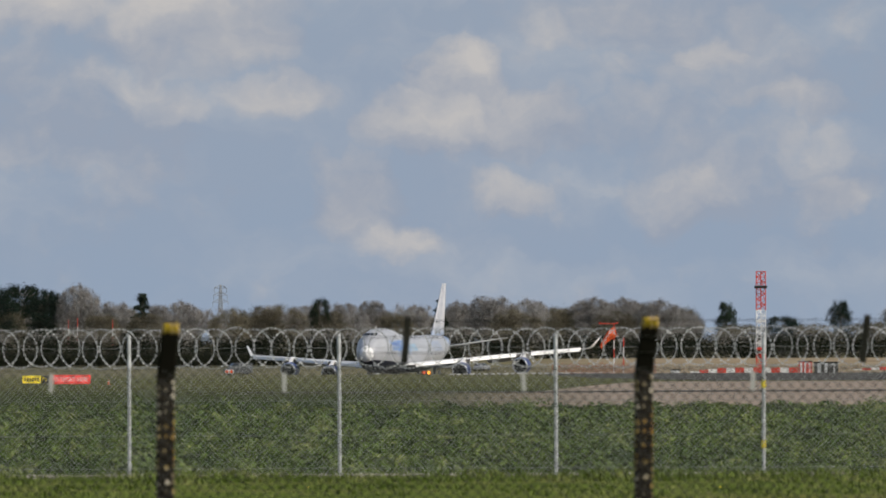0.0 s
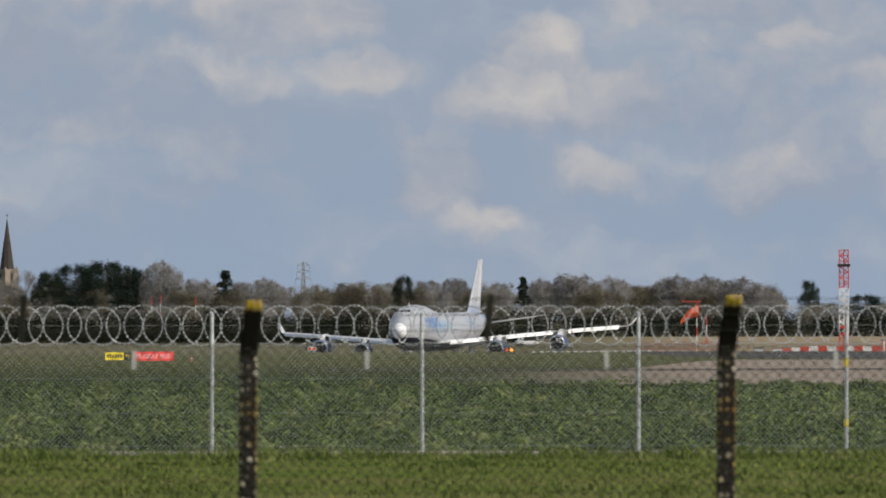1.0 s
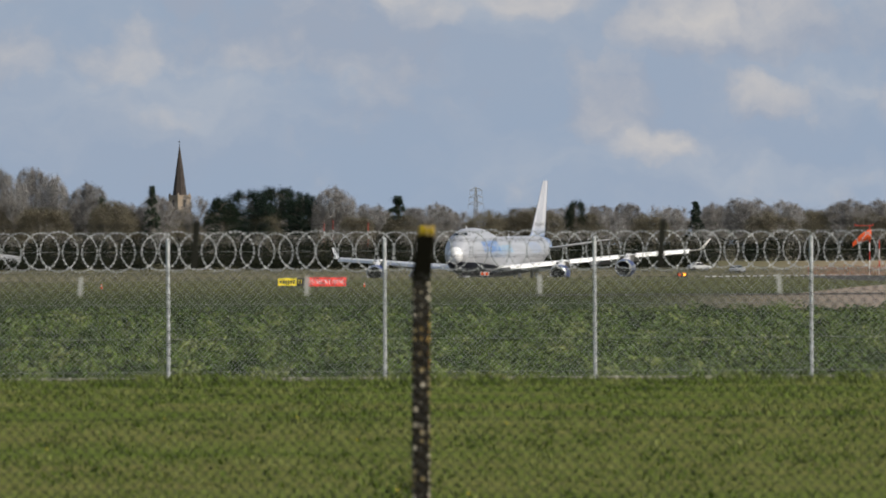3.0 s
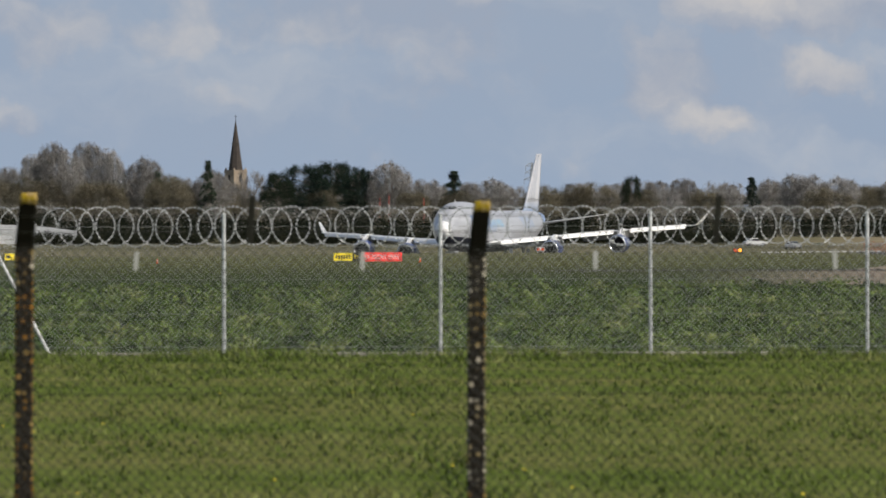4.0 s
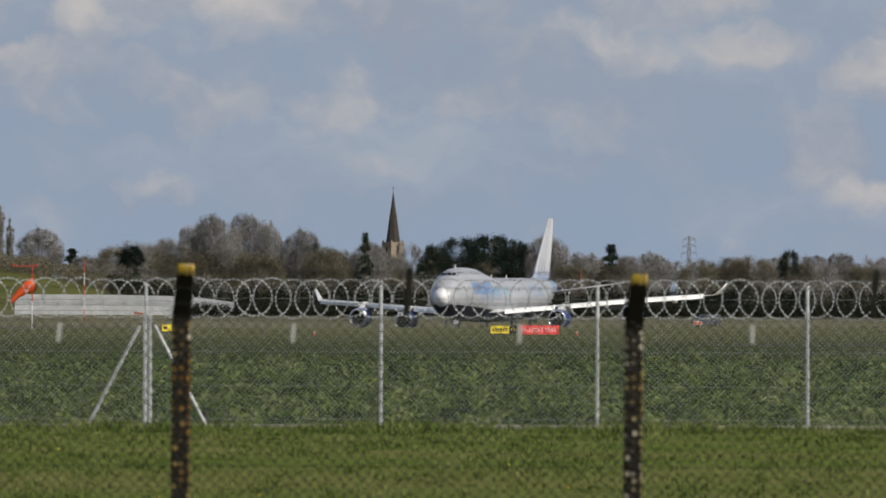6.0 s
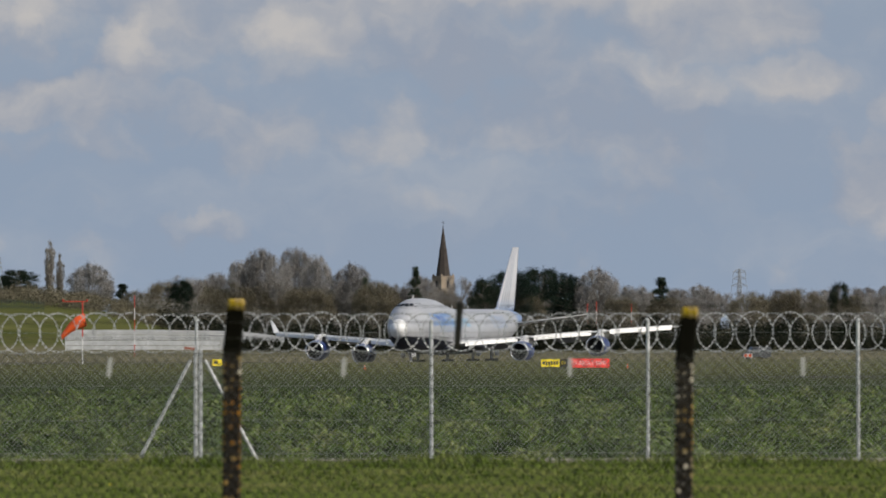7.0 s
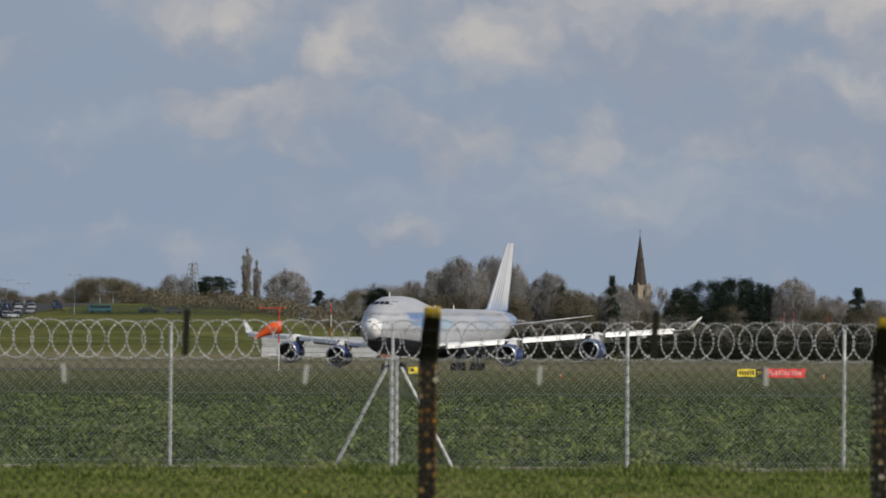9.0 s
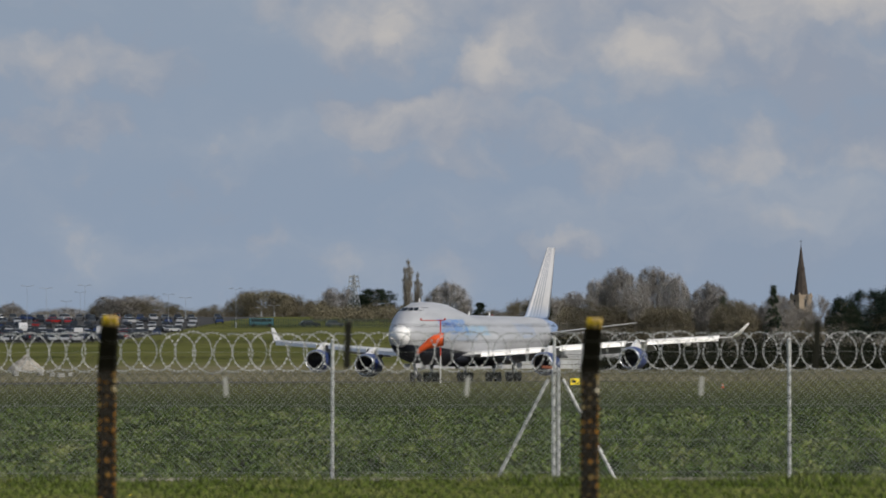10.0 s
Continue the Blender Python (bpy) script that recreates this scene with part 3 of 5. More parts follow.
TARMAC = paint("worn tarmac", (0.095, 0.092, 0.088), 1.0, 0, 0.2, 0.08, 0.0, 0.0)
strip("runway", "worn grey asphalt runway", [(62.5 + 12, 1668 + 46), (-255, 450)], 23, 0.05, TARMAC)
strip("taxiway", "grey asphalt taxiway beside bare earth", [(at(390, 520).x, 520), (at(2600, 520).x, 545)], 9, 0.04, TARMAC)
strip("apron", "wide grey asphalt apron beside the runway", [(at(1030, 1075).x, 1075), (at(2600, 1075).x, 1075)], 200, 0.04, TARMAC)
strip("service_road", "grey asphalt road across the airfield grass", [(at(560, 1250).x, 1250), (at(1200, 1250).x, 1250)], 30, 0.045, TARMAC)

# ---- security fence ----
FENCE, FRONT = 134.0, 61.0


def wires(bm, p, q, r):
    """A thin three-sided wire."""
    p, q = Vector(p), Vector(q)
    d = (q - p).normalized()
    a = d.orthogonal().normalized()
    b = d.cross(a)
    ra = [bm.verts.new(p + (a * math.cos(t) + b * math.sin(t)) * r) for t in (0, 2.09, 4.19)]
    rb = [bm.verts.new(q + (a * math.cos(t) + b * math.sin(t)) * r) for t in (0, 2.09, 4.19)]
    for i in range(3):
        bm.faces.new((ra[i], ra[(i + 1) % 3], rb[(i + 1) % 3], rb[i]))


def chain_link(a, b, z0, z1, pitch, r, sag=0.0):
    """Woven wire between two feet a and b, from height z0 to z1."""
    bm = bmesh.new()
    a, b = Vector(a), Vector(b)
    run = (b - a).length
    way = (b - a) / run
    h = z1 - z0
    off = Vector((-way.y, way.x, 0)) * r
    x = -h
    while x < run:
        for s in (1, -1):
            x0, x1 = max(0.0, x), min(run, x + h)
            if x1 - x0 > 0.02:
                lo, hi = x0 - x, x1 - x
                zz = (z0 + lo, z0 + hi) if s > 0 else (z1 - lo, z1 - hi)
                wires(bm, a + way * x0 + Vector((0, 0, zz[0])) + off * s, a + way * x1 + Vector((0, 0, zz[1])) + off * s, r)
        x += pitch
    return bm


def razor(a, b, zc, rad, step):
    """Flat-wrapped razor tape: overlapping rings with small blades."""
    verts, faces = [], []
    a, b = Vector(a), Vector(b)
    run = (b - a).length
    way = (b - a) / run
    nor = Vector((-way.y, way.x, 0))
    n = int(run / step)
    rnd = random.Random(int(run * 997 + zc * 31 + a.x * 13))
    for i in range(n):
        c = a + way * ((i + 0.5) * run / n + rnd.uniform(-.03, .03)) + Vector((0, 0, zc + rnd.uniform(-.012, .012))) + nor * (0.012 * (-1) ** i)
        ra, tilt = rad * rnd.uniform(0.95, 1.05), rnd.uniform(-0.2, 0.2)
        ux = (way * math.cos(tilt) + nor * math.sin(tilt)) * rnd.uniform(0.9, 1.02)
        seg = 26
        base = len(verts)
        for j in range(seg):
            t = 2 * math.pi * j / seg
            d = ux * math.cos(t) + Vector((0, 0, math.sin(t)))
            p = c + d * ra
            verts += [p + d * 0.0045, p + nor * 0.004, p - d * 0.0045]
        for j in range(seg):
            u, v = base + 3 * j, base + 3 * ((j + 1) % seg)
            for q in range(3):
                faces.append((u + q, u + (q + 1) % 3, v + (q + 1) % 3, v + q))
        for j in range(seg):
            t = 2 * math.pi * (j + 0.5) / seg
            d, e = ux * math.cos(t) + Vector((0, 0, math.sin(t))), -ux * math.sin(t) + Vector((0, 0, math.cos(t)))
            p = c + d * ra - nor * 0.006
            k = len(verts)
            verts += [p + d * 0.013 - e * 0.012, p + d * 0.013 + e * 0.012, p - d * 0.013 - e * 0.012, p - d * 0.013 + e * 0.012, p + nor * 0.008]
            faces += [(k, k + 4, k + 1), (k + 2, k + 3, k + 4), (k, k + 2, k + 4), (k + 1, k + 4, k + 3)]
    return verts, faces


POSTS = (1720, 1341, 974, 591, 219, -164, -577, -973, -1360, -1760)


def security_fence():
    fence = thing("security_fence", "galvanised chain-link security fence topped with coiled razor wire", "fence")
    feet = [at(u, FENCE) for u in POSTS]
    for u, p in zip(POSTS, feet):
        if u == -577:
            for o in (-0.034, 0.034):
                bm = bmesh.new()
                rod(bm, (p.x + o, p.y, -0.2), (p.x + o, p.y, 1.5), 0.030, n=10)
                rod(bm, (p.x + o, p.y, 1.5), (p.x + o, p.y, 1.52), 0.034, n=10)
                for z in (0.35, 0.75, 1.15, 1.42):
                    box(bm, (p.x + o, p.y - 0.02, z), (0.075, 0.03, 0.025))
                join("fence_post", bm, GALV, fence)
            bm = bmesh.new()
            rod(bm, (p.x - .02, p.y, 1.45), (p.x - .02, p.y, 1.95), 0.022, n=8)
            join("post_extension", bm, GALV, fence)
            for s in (-1, 1):
                bm = bmesh.new()
                rod(bm, (p.x + s * 0.10, p.y - 0.03, 1.36), (p.x + s * 0.85, p.y - 0.03, -0.09), 0.025, n=8)
                join("brace", bm, GALV, fence, False, "slanting galvanised brace tube")
            bm = bmesh.new()
            box(bm, (p.x - 0.12, p.y - 0.06, 1.525), (0.15, 0.008, 0.035), Matrix.Rotation(0.1, 4, "Y"), 0.002)
            join("plate", bm, RUST, fence, False, "small faded red plate")
        else:
            bm = bmesh.new()
            lean = random.uniform(-0.012, 0.012)
            rod(bm, (p.x, p.y, -0.2), (p.x + lean, p.y, 1.905), 0.027, n=10)
            rod(bm, (p.x + lean, p.y, 1.905), (p.x + lean, p.y, 1.93), 0.032, 0.012, n=10)
            for z in (0.4, 0.75, 1.1, 1.45, 1.9):
                box(bm, (p.x + lean * z / 1.93, p.y - 0.03, z), (0.03, 0.02, 0.018))
            join("fence_post", bm, GALV, fence)
        if u == 1341:
            for z in (1.20, 0.36):
                bm = bmesh.new()
                rod(bm, (p.x, p.y, z - 0.04), (p.x, p.y, z + 0.07), 0.036, n=10)
                join("band", bm, YELLOW, fence, False, "yellow tape band")
    for a, b in zip(feet, feet[1:]):
        a, b = b - Vector((0, 0.04, 0)), a - Vector((0, 0.04, 0))
        join("chain_link", chain_link(a, b, -0.04, 1.47, 0.066, 0.0023), WIRE, fence)
        for z in (0.06, 0.52, 1.0, 1.46, 1.49, 1.74, 2.005):
            bm = bmesh.new()
            wires(bm, a + Vector((0, 0, z)), b + Vector((0, 0, z)), 0.0028)
            join("line_wire", bm, WIRE, fence)
        v, f = razor(a, b, 1.742, 0.268, 0.252)
        raw("razor_coil", v, f, RAZOR, fence)["label"] = "coiled galvanised razor wire"
    for a, b in zip(feet, feet[1:]):
        bm = bmesh.new()
        m = (a + b) / 2
        box(bm, (m.x, m.y - 0.1, -0.065), ((b - a).length - 0.02, 0.12, 0.10), Matrix.Rotation(math.atan2(b.y - a.y, b.x - a.x), 4, "Z"), 0.01)
        join("gravel_board", bm, KERB, fence, False, "low concrete gravel board")


RUST = paint("rust-orange paint", (0.36, 0.13, 0.08), 0.7, 0, 0.2, 2.0)
WIRE = paint("fence wire", (0.36, 0.37, 0.365), 0.55, 0.1, 0.1, 2.0)
RAZOR = paint("razor tape", (0.47, 0.48, 0.49), 0.45, 0.3, 0.1, 4.0)
KERB = paint("old concrete", (0.33, 0.31, 0.27), 0.95, 0, 0.25, 2.0, 0.3)
security_fence()

# ---- near fence of cranked concrete posts ----
FRONT_POSTS = (1900, 1127, 281, -519, -1373, -2200)
FRONT_SINK = (0.02, 0.025, 0.050, -0.004, -0.022, 0.0)


def lichen_mesh_shade_concrete():
    m, k, b = material("lichened concrete with painted mesh shade", 0.95, 0, 0.05)
    co = k.n("ShaderNodeTexCoord").outputs["Object"]
    fine, spots, low = k.noise(co, 60.0, 4.0), k.noise(co, 26.0, 3.0, 0.6), k.noise(co, 5.0, 2.0)
    # dark ground under pale and rusty lichens, more on some posts than others
    c = k.ramp(fine, [(0.3, (0.012, 0.011, 0.009)), (0.7, (0.045, 0.038, 0.03))])
    # painted cells stand for gaps between the mesh wires and their cast shadows
    cells = k.n("ShaderNodeTexVoronoi", {"Vector": co, "Scale": 20.0, "Randomness": 0.4})
    who = k.n("ShaderNodeObjectInfo").outputs["Random"]
    mesh_gap = k.ramp(k.m("ADD", cells.outputs["Distance"], k.m("MULTIPLY", k.m("SUBTRACT", fine, 0.5), 0.25)), [(0.30, (1, 1, 1)), (0.46, (0, 0, 0))])
    hue = k.m("ADD", low, k.m("MULTIPLY", k.m("SUBTRACT", who, 0.5), 0.35))
    spot = k.ramp(hue, [(0.36, (0.34, 0.16, 0.03)), (0.5, (0.42, 0.31, 0.12)), (0.6, (0.58, 0.52, 0.42))])
    c = k.mix(k.m("MULTIPLY", mesh_gap, k.ramp(k.m("ADD", spots, k.m("MULTIPLY", low, 0.3)), [(0.5, (0.4, 0.4, 0.4)), (0.7, (1, 1, 1))])), c, spot)
    # the cranked head is black with algae
    head = k.n("ShaderNodeSeparateXYZ", {0: co}).outputs[2]
    c = k.mix(k.ramp(k.m("ADD", k.m("DIVIDE", head, 3.0), k.m("MULTIPLY", k.m("SUBTRACT", spots, 0.5), 0.02)), [(0.603, (0, 0, 0)), (0.615, (1, 1, 1))]), c, (0.012, 0.011, 0.008, 1))
    # yellow lichen crowns the weathered head of each post
    z = k.n("ShaderNodeSeparateXYZ", {0: co}).outputs[2]
    top = k.ramp(k.m("ADD", k.m("DIVIDE", z, 3.0), k.m("MULTIPLY", k.m("SUBTRACT", spots, 0.5), 0.03)), [(0.700, (0, 0, 0)), (0.712, (1, 1, 1))])
    c = k.mix(top, c, k.ramp(spots, [(0.4, (0.62, 0.43, 0.03)), (0.62, (0.5, 0.36, 0.2))]))
    k.put(b, "Base Color", c)
    k.put(b, "Normal", k.n("ShaderNodeBump", {"Strength": 0.6, "Height": fine, "Distance": 0.01}).outputs[0])
    return m


def near_fence():
    fence = thing("boundary_fence", "chain-link boundary fence on cranked concrete posts", "fence")
    post_skin = lichen_mesh_shade_concrete()
    feet = [at(u, FRONT, -0.36) for u in FRONT_POSTS]
    for i, p in enumerate(feet):
        bm = bmesh.new()
        w = 0.058
        rings = []
        for z, y, x, s in ((-0.3, 0, 0, 1), (0.9, 0, 0.003, 1), (1.80, 0, 0.008, 1.0), (1.86, -0.015, 0.012, 1.0), (1.98, -0.075, 0.024, 0.98), (2.10, -0.14, 0.036, 0.95), (2.165, -0.17, 0.042, 0.9), (2.175, -0.175, 0.043, 0.72)):
            rings.append([(x + cx * w * s, y + cy * w * s, z) for cx, cy in ((-1, -.75), (-.75, -1), (.75, -1), (1, -.75), (1, .75), (.75, 1), (-.75, 1), (-1, .75))])
        loft(bm, rings)
        ob = join("concrete_post", bm, post_skin, fence, False, "dark weathered concrete post with yellow lichen cap")
        ob.location = p - Vector((0, 0, FRONT_SINK[i]))
    for a, b in zip(feet, feet[1:]):
        a, b = b + Vector((0, -0.075, 0)), a + Vector((0, -0.075, 0))
        join("chain_link", chain_link(a, b, 0.03, 1.83, 0.075, 0.0029), WIRE_FRONT, fence)
        for z in (0.1, 0.9, 1.58, 1.83):
            bm = bmesh.new()
            wires(bm, a + Vector((0, 0, z)), b + Vector((0, 0, z)), 0.0024)
            join("line_wire", bm, WIRE_FRONT, fence)
        for z, y in ((1.93, -0.05), (2.03, -0.1), (2.13, -0.15)):
            bm = bmesh.new()
            wires(bm, a + Vector((0, y, z)), b + Vector((0, y, z)), 0.0028)
            for i in range(22):
                q = a.lerp(b, (i + 0.5) / 22) + Vector((0, y, z))
                wires(bm, q + Vector((-.01, 0, -.014)), q + Vector((.01, 0, .014)), 0.0018)
            join("barbed_wire", bm, WIRE_FRONT, fence, False, "strand of barbed wire")
        m = (a + b) / 2
        bm = bmesh.new()
        box(bm, (m.x + 0.012, m.y - 0.09, 1.65), (0.042, 0.02, 0.33), Matrix.Rotation(0.07, 4, "Y") @ Matrix.Rotation(0.45, 4, "X"), 0.004)
        join("dropper", bm, DARKSTEEL, fence, False, "dark steel wire spacer")
        for f in (0.25, 0.75):
            q = a.lerp(b, f)
            bm = bmesh.new()
            box(bm, (q.x, q.y - 0.012, 1.385), (0.028, 0.006, 0.12), Matrix.Rotation(random.uniform(-.12, .12), 4, "Y"), 0.002)
            join("tag", bm, TAG, fence, False, "small pale wire tag")


WIRE_FRONT = paint("near fence wire", (0.028, 0.028, 0.023), 0.6, 0.0, 0.12, 3.0)
DARKSTEEL = paint("dark steel", (0.035, 0.033, 0.03), 0.7, 0.2, 0.2, 5.0)
TAG = paint("pale plastic", (0.42, 0.42, 0.40), 0.6, 0, 0.06, 8.0)
near_fence()

# ---- grass and weeds ----
def leaf_stuff(name, colours, deep=0.25):
    m, k, b = material(name, 0.95, 0, 0.04)
    r = k.n("ShaderNodeNewGeometry").outputs["Random Per Island"]
    co = k.n("ShaderNodeTexCoord").outputs["Object"]
    f = k.m("ADD", k.m("MULTIPLY", r, 0.22), k.m("SUBTRACT", k.m("MULTIPLY", k.noise(k.vec("MULTIPLY", co, (1.7, deep, 1.0)), 0.8, 4.0, 0.6), 1.7), 0.44))
    n = len(colours)
    k.put(b, "Base Color", k.ramp(f, [(0.15 + 0.7 * i / (n - 1), c) for i, c in enumerate(colours)]))
    return m


def tufts(name, label, mat, d0, d1, count, blades, tall, wide, seed, spread=1700.0, keep=None):
    """Many tufts of bent blades scattered over a sector of the ground, as one mesh."""
    rng = np.random.default_rng(seed)
    verts, faces = [], []
    made = 0
    while made < count:
        d = math.sqrt(rng.uniform(d0 * d0, d1 * d1))
        u = rng.uniform(-spread, spread)
        p = at(u, d)
        patch = noise.noise(Vector((p.x * 0.55, p.y * 0.10, seed)))
        if keep is not None and patch < keep and rng.uniform() > 0.25:
            made += 1
            continue
        z = ground_z(p.x, p.y) - 0.01
        size = rng.uniform(0.6, 1.3) * (1 + 0.5 * patch)
        for _ in range(blades):
            a = rng.uniform(0, 2 * math.pi)
            h, w, ln = tall * size * rng.uniform(0.6, 1.2), wide * size * rng.uniform(0.6, 1.3), tall * size * rng.uniform(0.2, 1.4)
            ca, sa = math.cos(a), math.sin(a)
            bx, by = p.x + rng.normal(0, tall * 0.35), p.y + rng.normal(0, tall * 0.35)
            k = len(verts)
            verts += [(bx - sa * w, by + ca * w, z), (bx + sa * w, by - ca * w, z),
                      (bx + ca * ln * .5 + sa * w * .8, by + sa * ln * .5 - ca * w * .8, z + h * .65), (bx + ca * ln * .5 - sa * w * .8, by + sa * ln * .5 + ca * w * .8, z + h * .65),
                      (bx + ca * ln, by + sa * ln, z + h)]
            faces += [(k, k + 1, k + 2, k + 3), (k + 3, k + 2, k + 4)]
        made += 1
    ob = raw(name, verts, faces, mat)
    return tagged(ob, label, "grass", kind="stuff")


MOWN = leaf_stuff("mown grass", [(0.050, 0.078, 0.015), (0.125, 0.172, 0.036), (0.26, 0.27, 0.10)])
WEEDS = leaf_stuff("rough weeds", [(0.012, 0.024, 0.007), (0.055, 0.094, 0.020), (0.120, 0.168, 0.040), (0.25, 0.275, 0.095)], 0.07)
tufts("grass", "bright mown grass before the fence", MOWN, 50, 133, 26000, 5, 0.055, 0.006, 3, 1750)
tufts("tall_grass", "long grass along the fence foot", MOWN, 128, 135.5, 4200, 6, 0.11, 0.006, 5, 1750)
tufts("weeds", "rank green weeds behind the security fence", WEEDS, 136, 225, 6000, 5, 0.10, 0.010, 7, 1750)


def leafy_clumps(name, label, mat, d0, d1, count, leaves, size, leaf, seed):
    """Rank broad-leaved plants: low uneven domes of small overlapping leaves, as one mesh."""
    rng = random.Random(seed)
    verts, faces = [], []
    for _ in range(count):
        d = math.sqrt(rng.uniform(d0 * d0, d1 * d1))
        p = at(rng.uniform(-1760, 1760), d)
        z = ground_z(p.x, p.y) - 0.02
        s = size * rng.uniform(0.5, 1.15) * (0.95 + 1.1 * noise.noise(Vector((p.x * 0.8, p.y * 0.05, seed))))
        tall = s * rng.uniform(0.4, 0.85)
        for _ in range(leaves):
            a, e = rng.uniform(0, 6.283), math.asin(rng.uniform(0.02, 1.0))
            n = Vector((math.cos(a) * math.cos(e), math.sin(a) * math.cos(e), math.sin(e)))
            q = Vector((p.x + n.x * s, p.y + n.y * s, z + n.z * tall))
            n = (n + Vector((rng.gauss(0, .3), rng.gauss(0, .3), rng.gauss(0, .3)))).normalized()
            t = n.orthogonal().normalized()
            t = (t * math.cos(a * 3) + n.cross(t) * math.sin(a * 3)) * leaf * rng.uniform(0.7, 1.4)
            w = n.cross(t) * 0.5
            k = len(verts)
            verts += [q - t, q + w, q + t, q - w]
            faces += [(k, k + 1, k + 2, k + 3)]
    tagged(raw(name, verts, faces, mat), label, "weeds", kind="stuff")


leafy_clumps("weeds", "rank leafy green weeds in the field", WEEDS, 137, 225, 3600, 84, 0.36, 0.046, 7)
leafy_clumps("weeds", "rank green weeds across the open field", WEEDS, 215, 310, 3400, 60, 0.42, 0.066, 8)


def dandelions():
    rng = random.Random(12)
    verts, faces = [], []
    for _ in range(26):
        p = at(rng.uniform(-1500, 1300), rng.uniform(66, 120))
        z = ground_z(p.x, p.y) + 0.075
        k = len(verts)
        verts += [(p.x, p.y, z + .012)] + [(p.x + .02 * math.cos(i * 1.047), p.y + .02 * math.sin(i * 1.047), z) for i in range(6)]
        faces += [(k, k + 1 + i, k + 1 + (i + 1) % 6) for i in range(6)]
    tagged(raw("dandelions", verts, faces, YELLOW), "yellow dandelion flowers dotted in mown grass", "flowers", kind="stuff")


dandelions()
# ---- trees and hedges at the airfield's far edge ----
def twig_material(name, colours, rough=0.95):
    m, k, b = material(name, rough, 0, 0.03)
    f = k.m("ADD", k.m("MULTIPLY", k.n("ShaderNodeNewGeometry").outputs["Random Per Island"], 0.6), k.m("MULTIPLY", k.n("ShaderNodeObjectInfo").outputs["Random"], 0.4))
    n = len(colours)
    k.put(b, "Base Color", k.ramp(f, [(0.15 + 0.7 * i / (n - 1), c) for i, c in enumerate(colours)]))
    return m


TWIG = twig_material("bare twigs", [(0.165, 0.157, 0.148), (0.265, 0.254, 0.242), (0.385, 0.372, 0.358)])
PALE_TWIG = twig_material("pale poplar twigs", [(0.21, 0.195, 0.165), (0.29, 0.27, 0.235), (0.37, 0.345, 0.305)])
BUDS = twig_material("budding twigs", [(0.092, 0.080, 0.056), (0.145, 0.128, 0.088), (0.205, 0.185, 0.128)])
PINE = twig_material("pine needles", [(0.010, 0.017, 0.014), (0.022, 0.034, 0.024), (0.042, 0.056, 0.034)])
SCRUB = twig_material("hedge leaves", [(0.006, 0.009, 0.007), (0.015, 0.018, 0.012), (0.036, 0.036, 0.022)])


def limb(verts, faces, p, q, r0, r1, n=5):
    d = (q - p).normalized()
    a = d.orthogonal().normalized()
    b = d.cross(a)
    k = len(verts)
    for c, r in ((p, r0), (q, r1)):
        verts.extend(c + (a * math.cos(2 * math.pi * i / n) + b * math.sin(2 * math.pi * i / n)) * r for i in range(n))
    faces.extend((k + i, k + (i + 1) % n, k + n + (i + 1) % n, k + n + i) for i in range(n))


def mesh_of(name, verts, faces, mat):
    me = bpy.data.meshes.new(name)
    me.from_pydata(verts, [], faces)
    me.materials.append(mat)
    return me


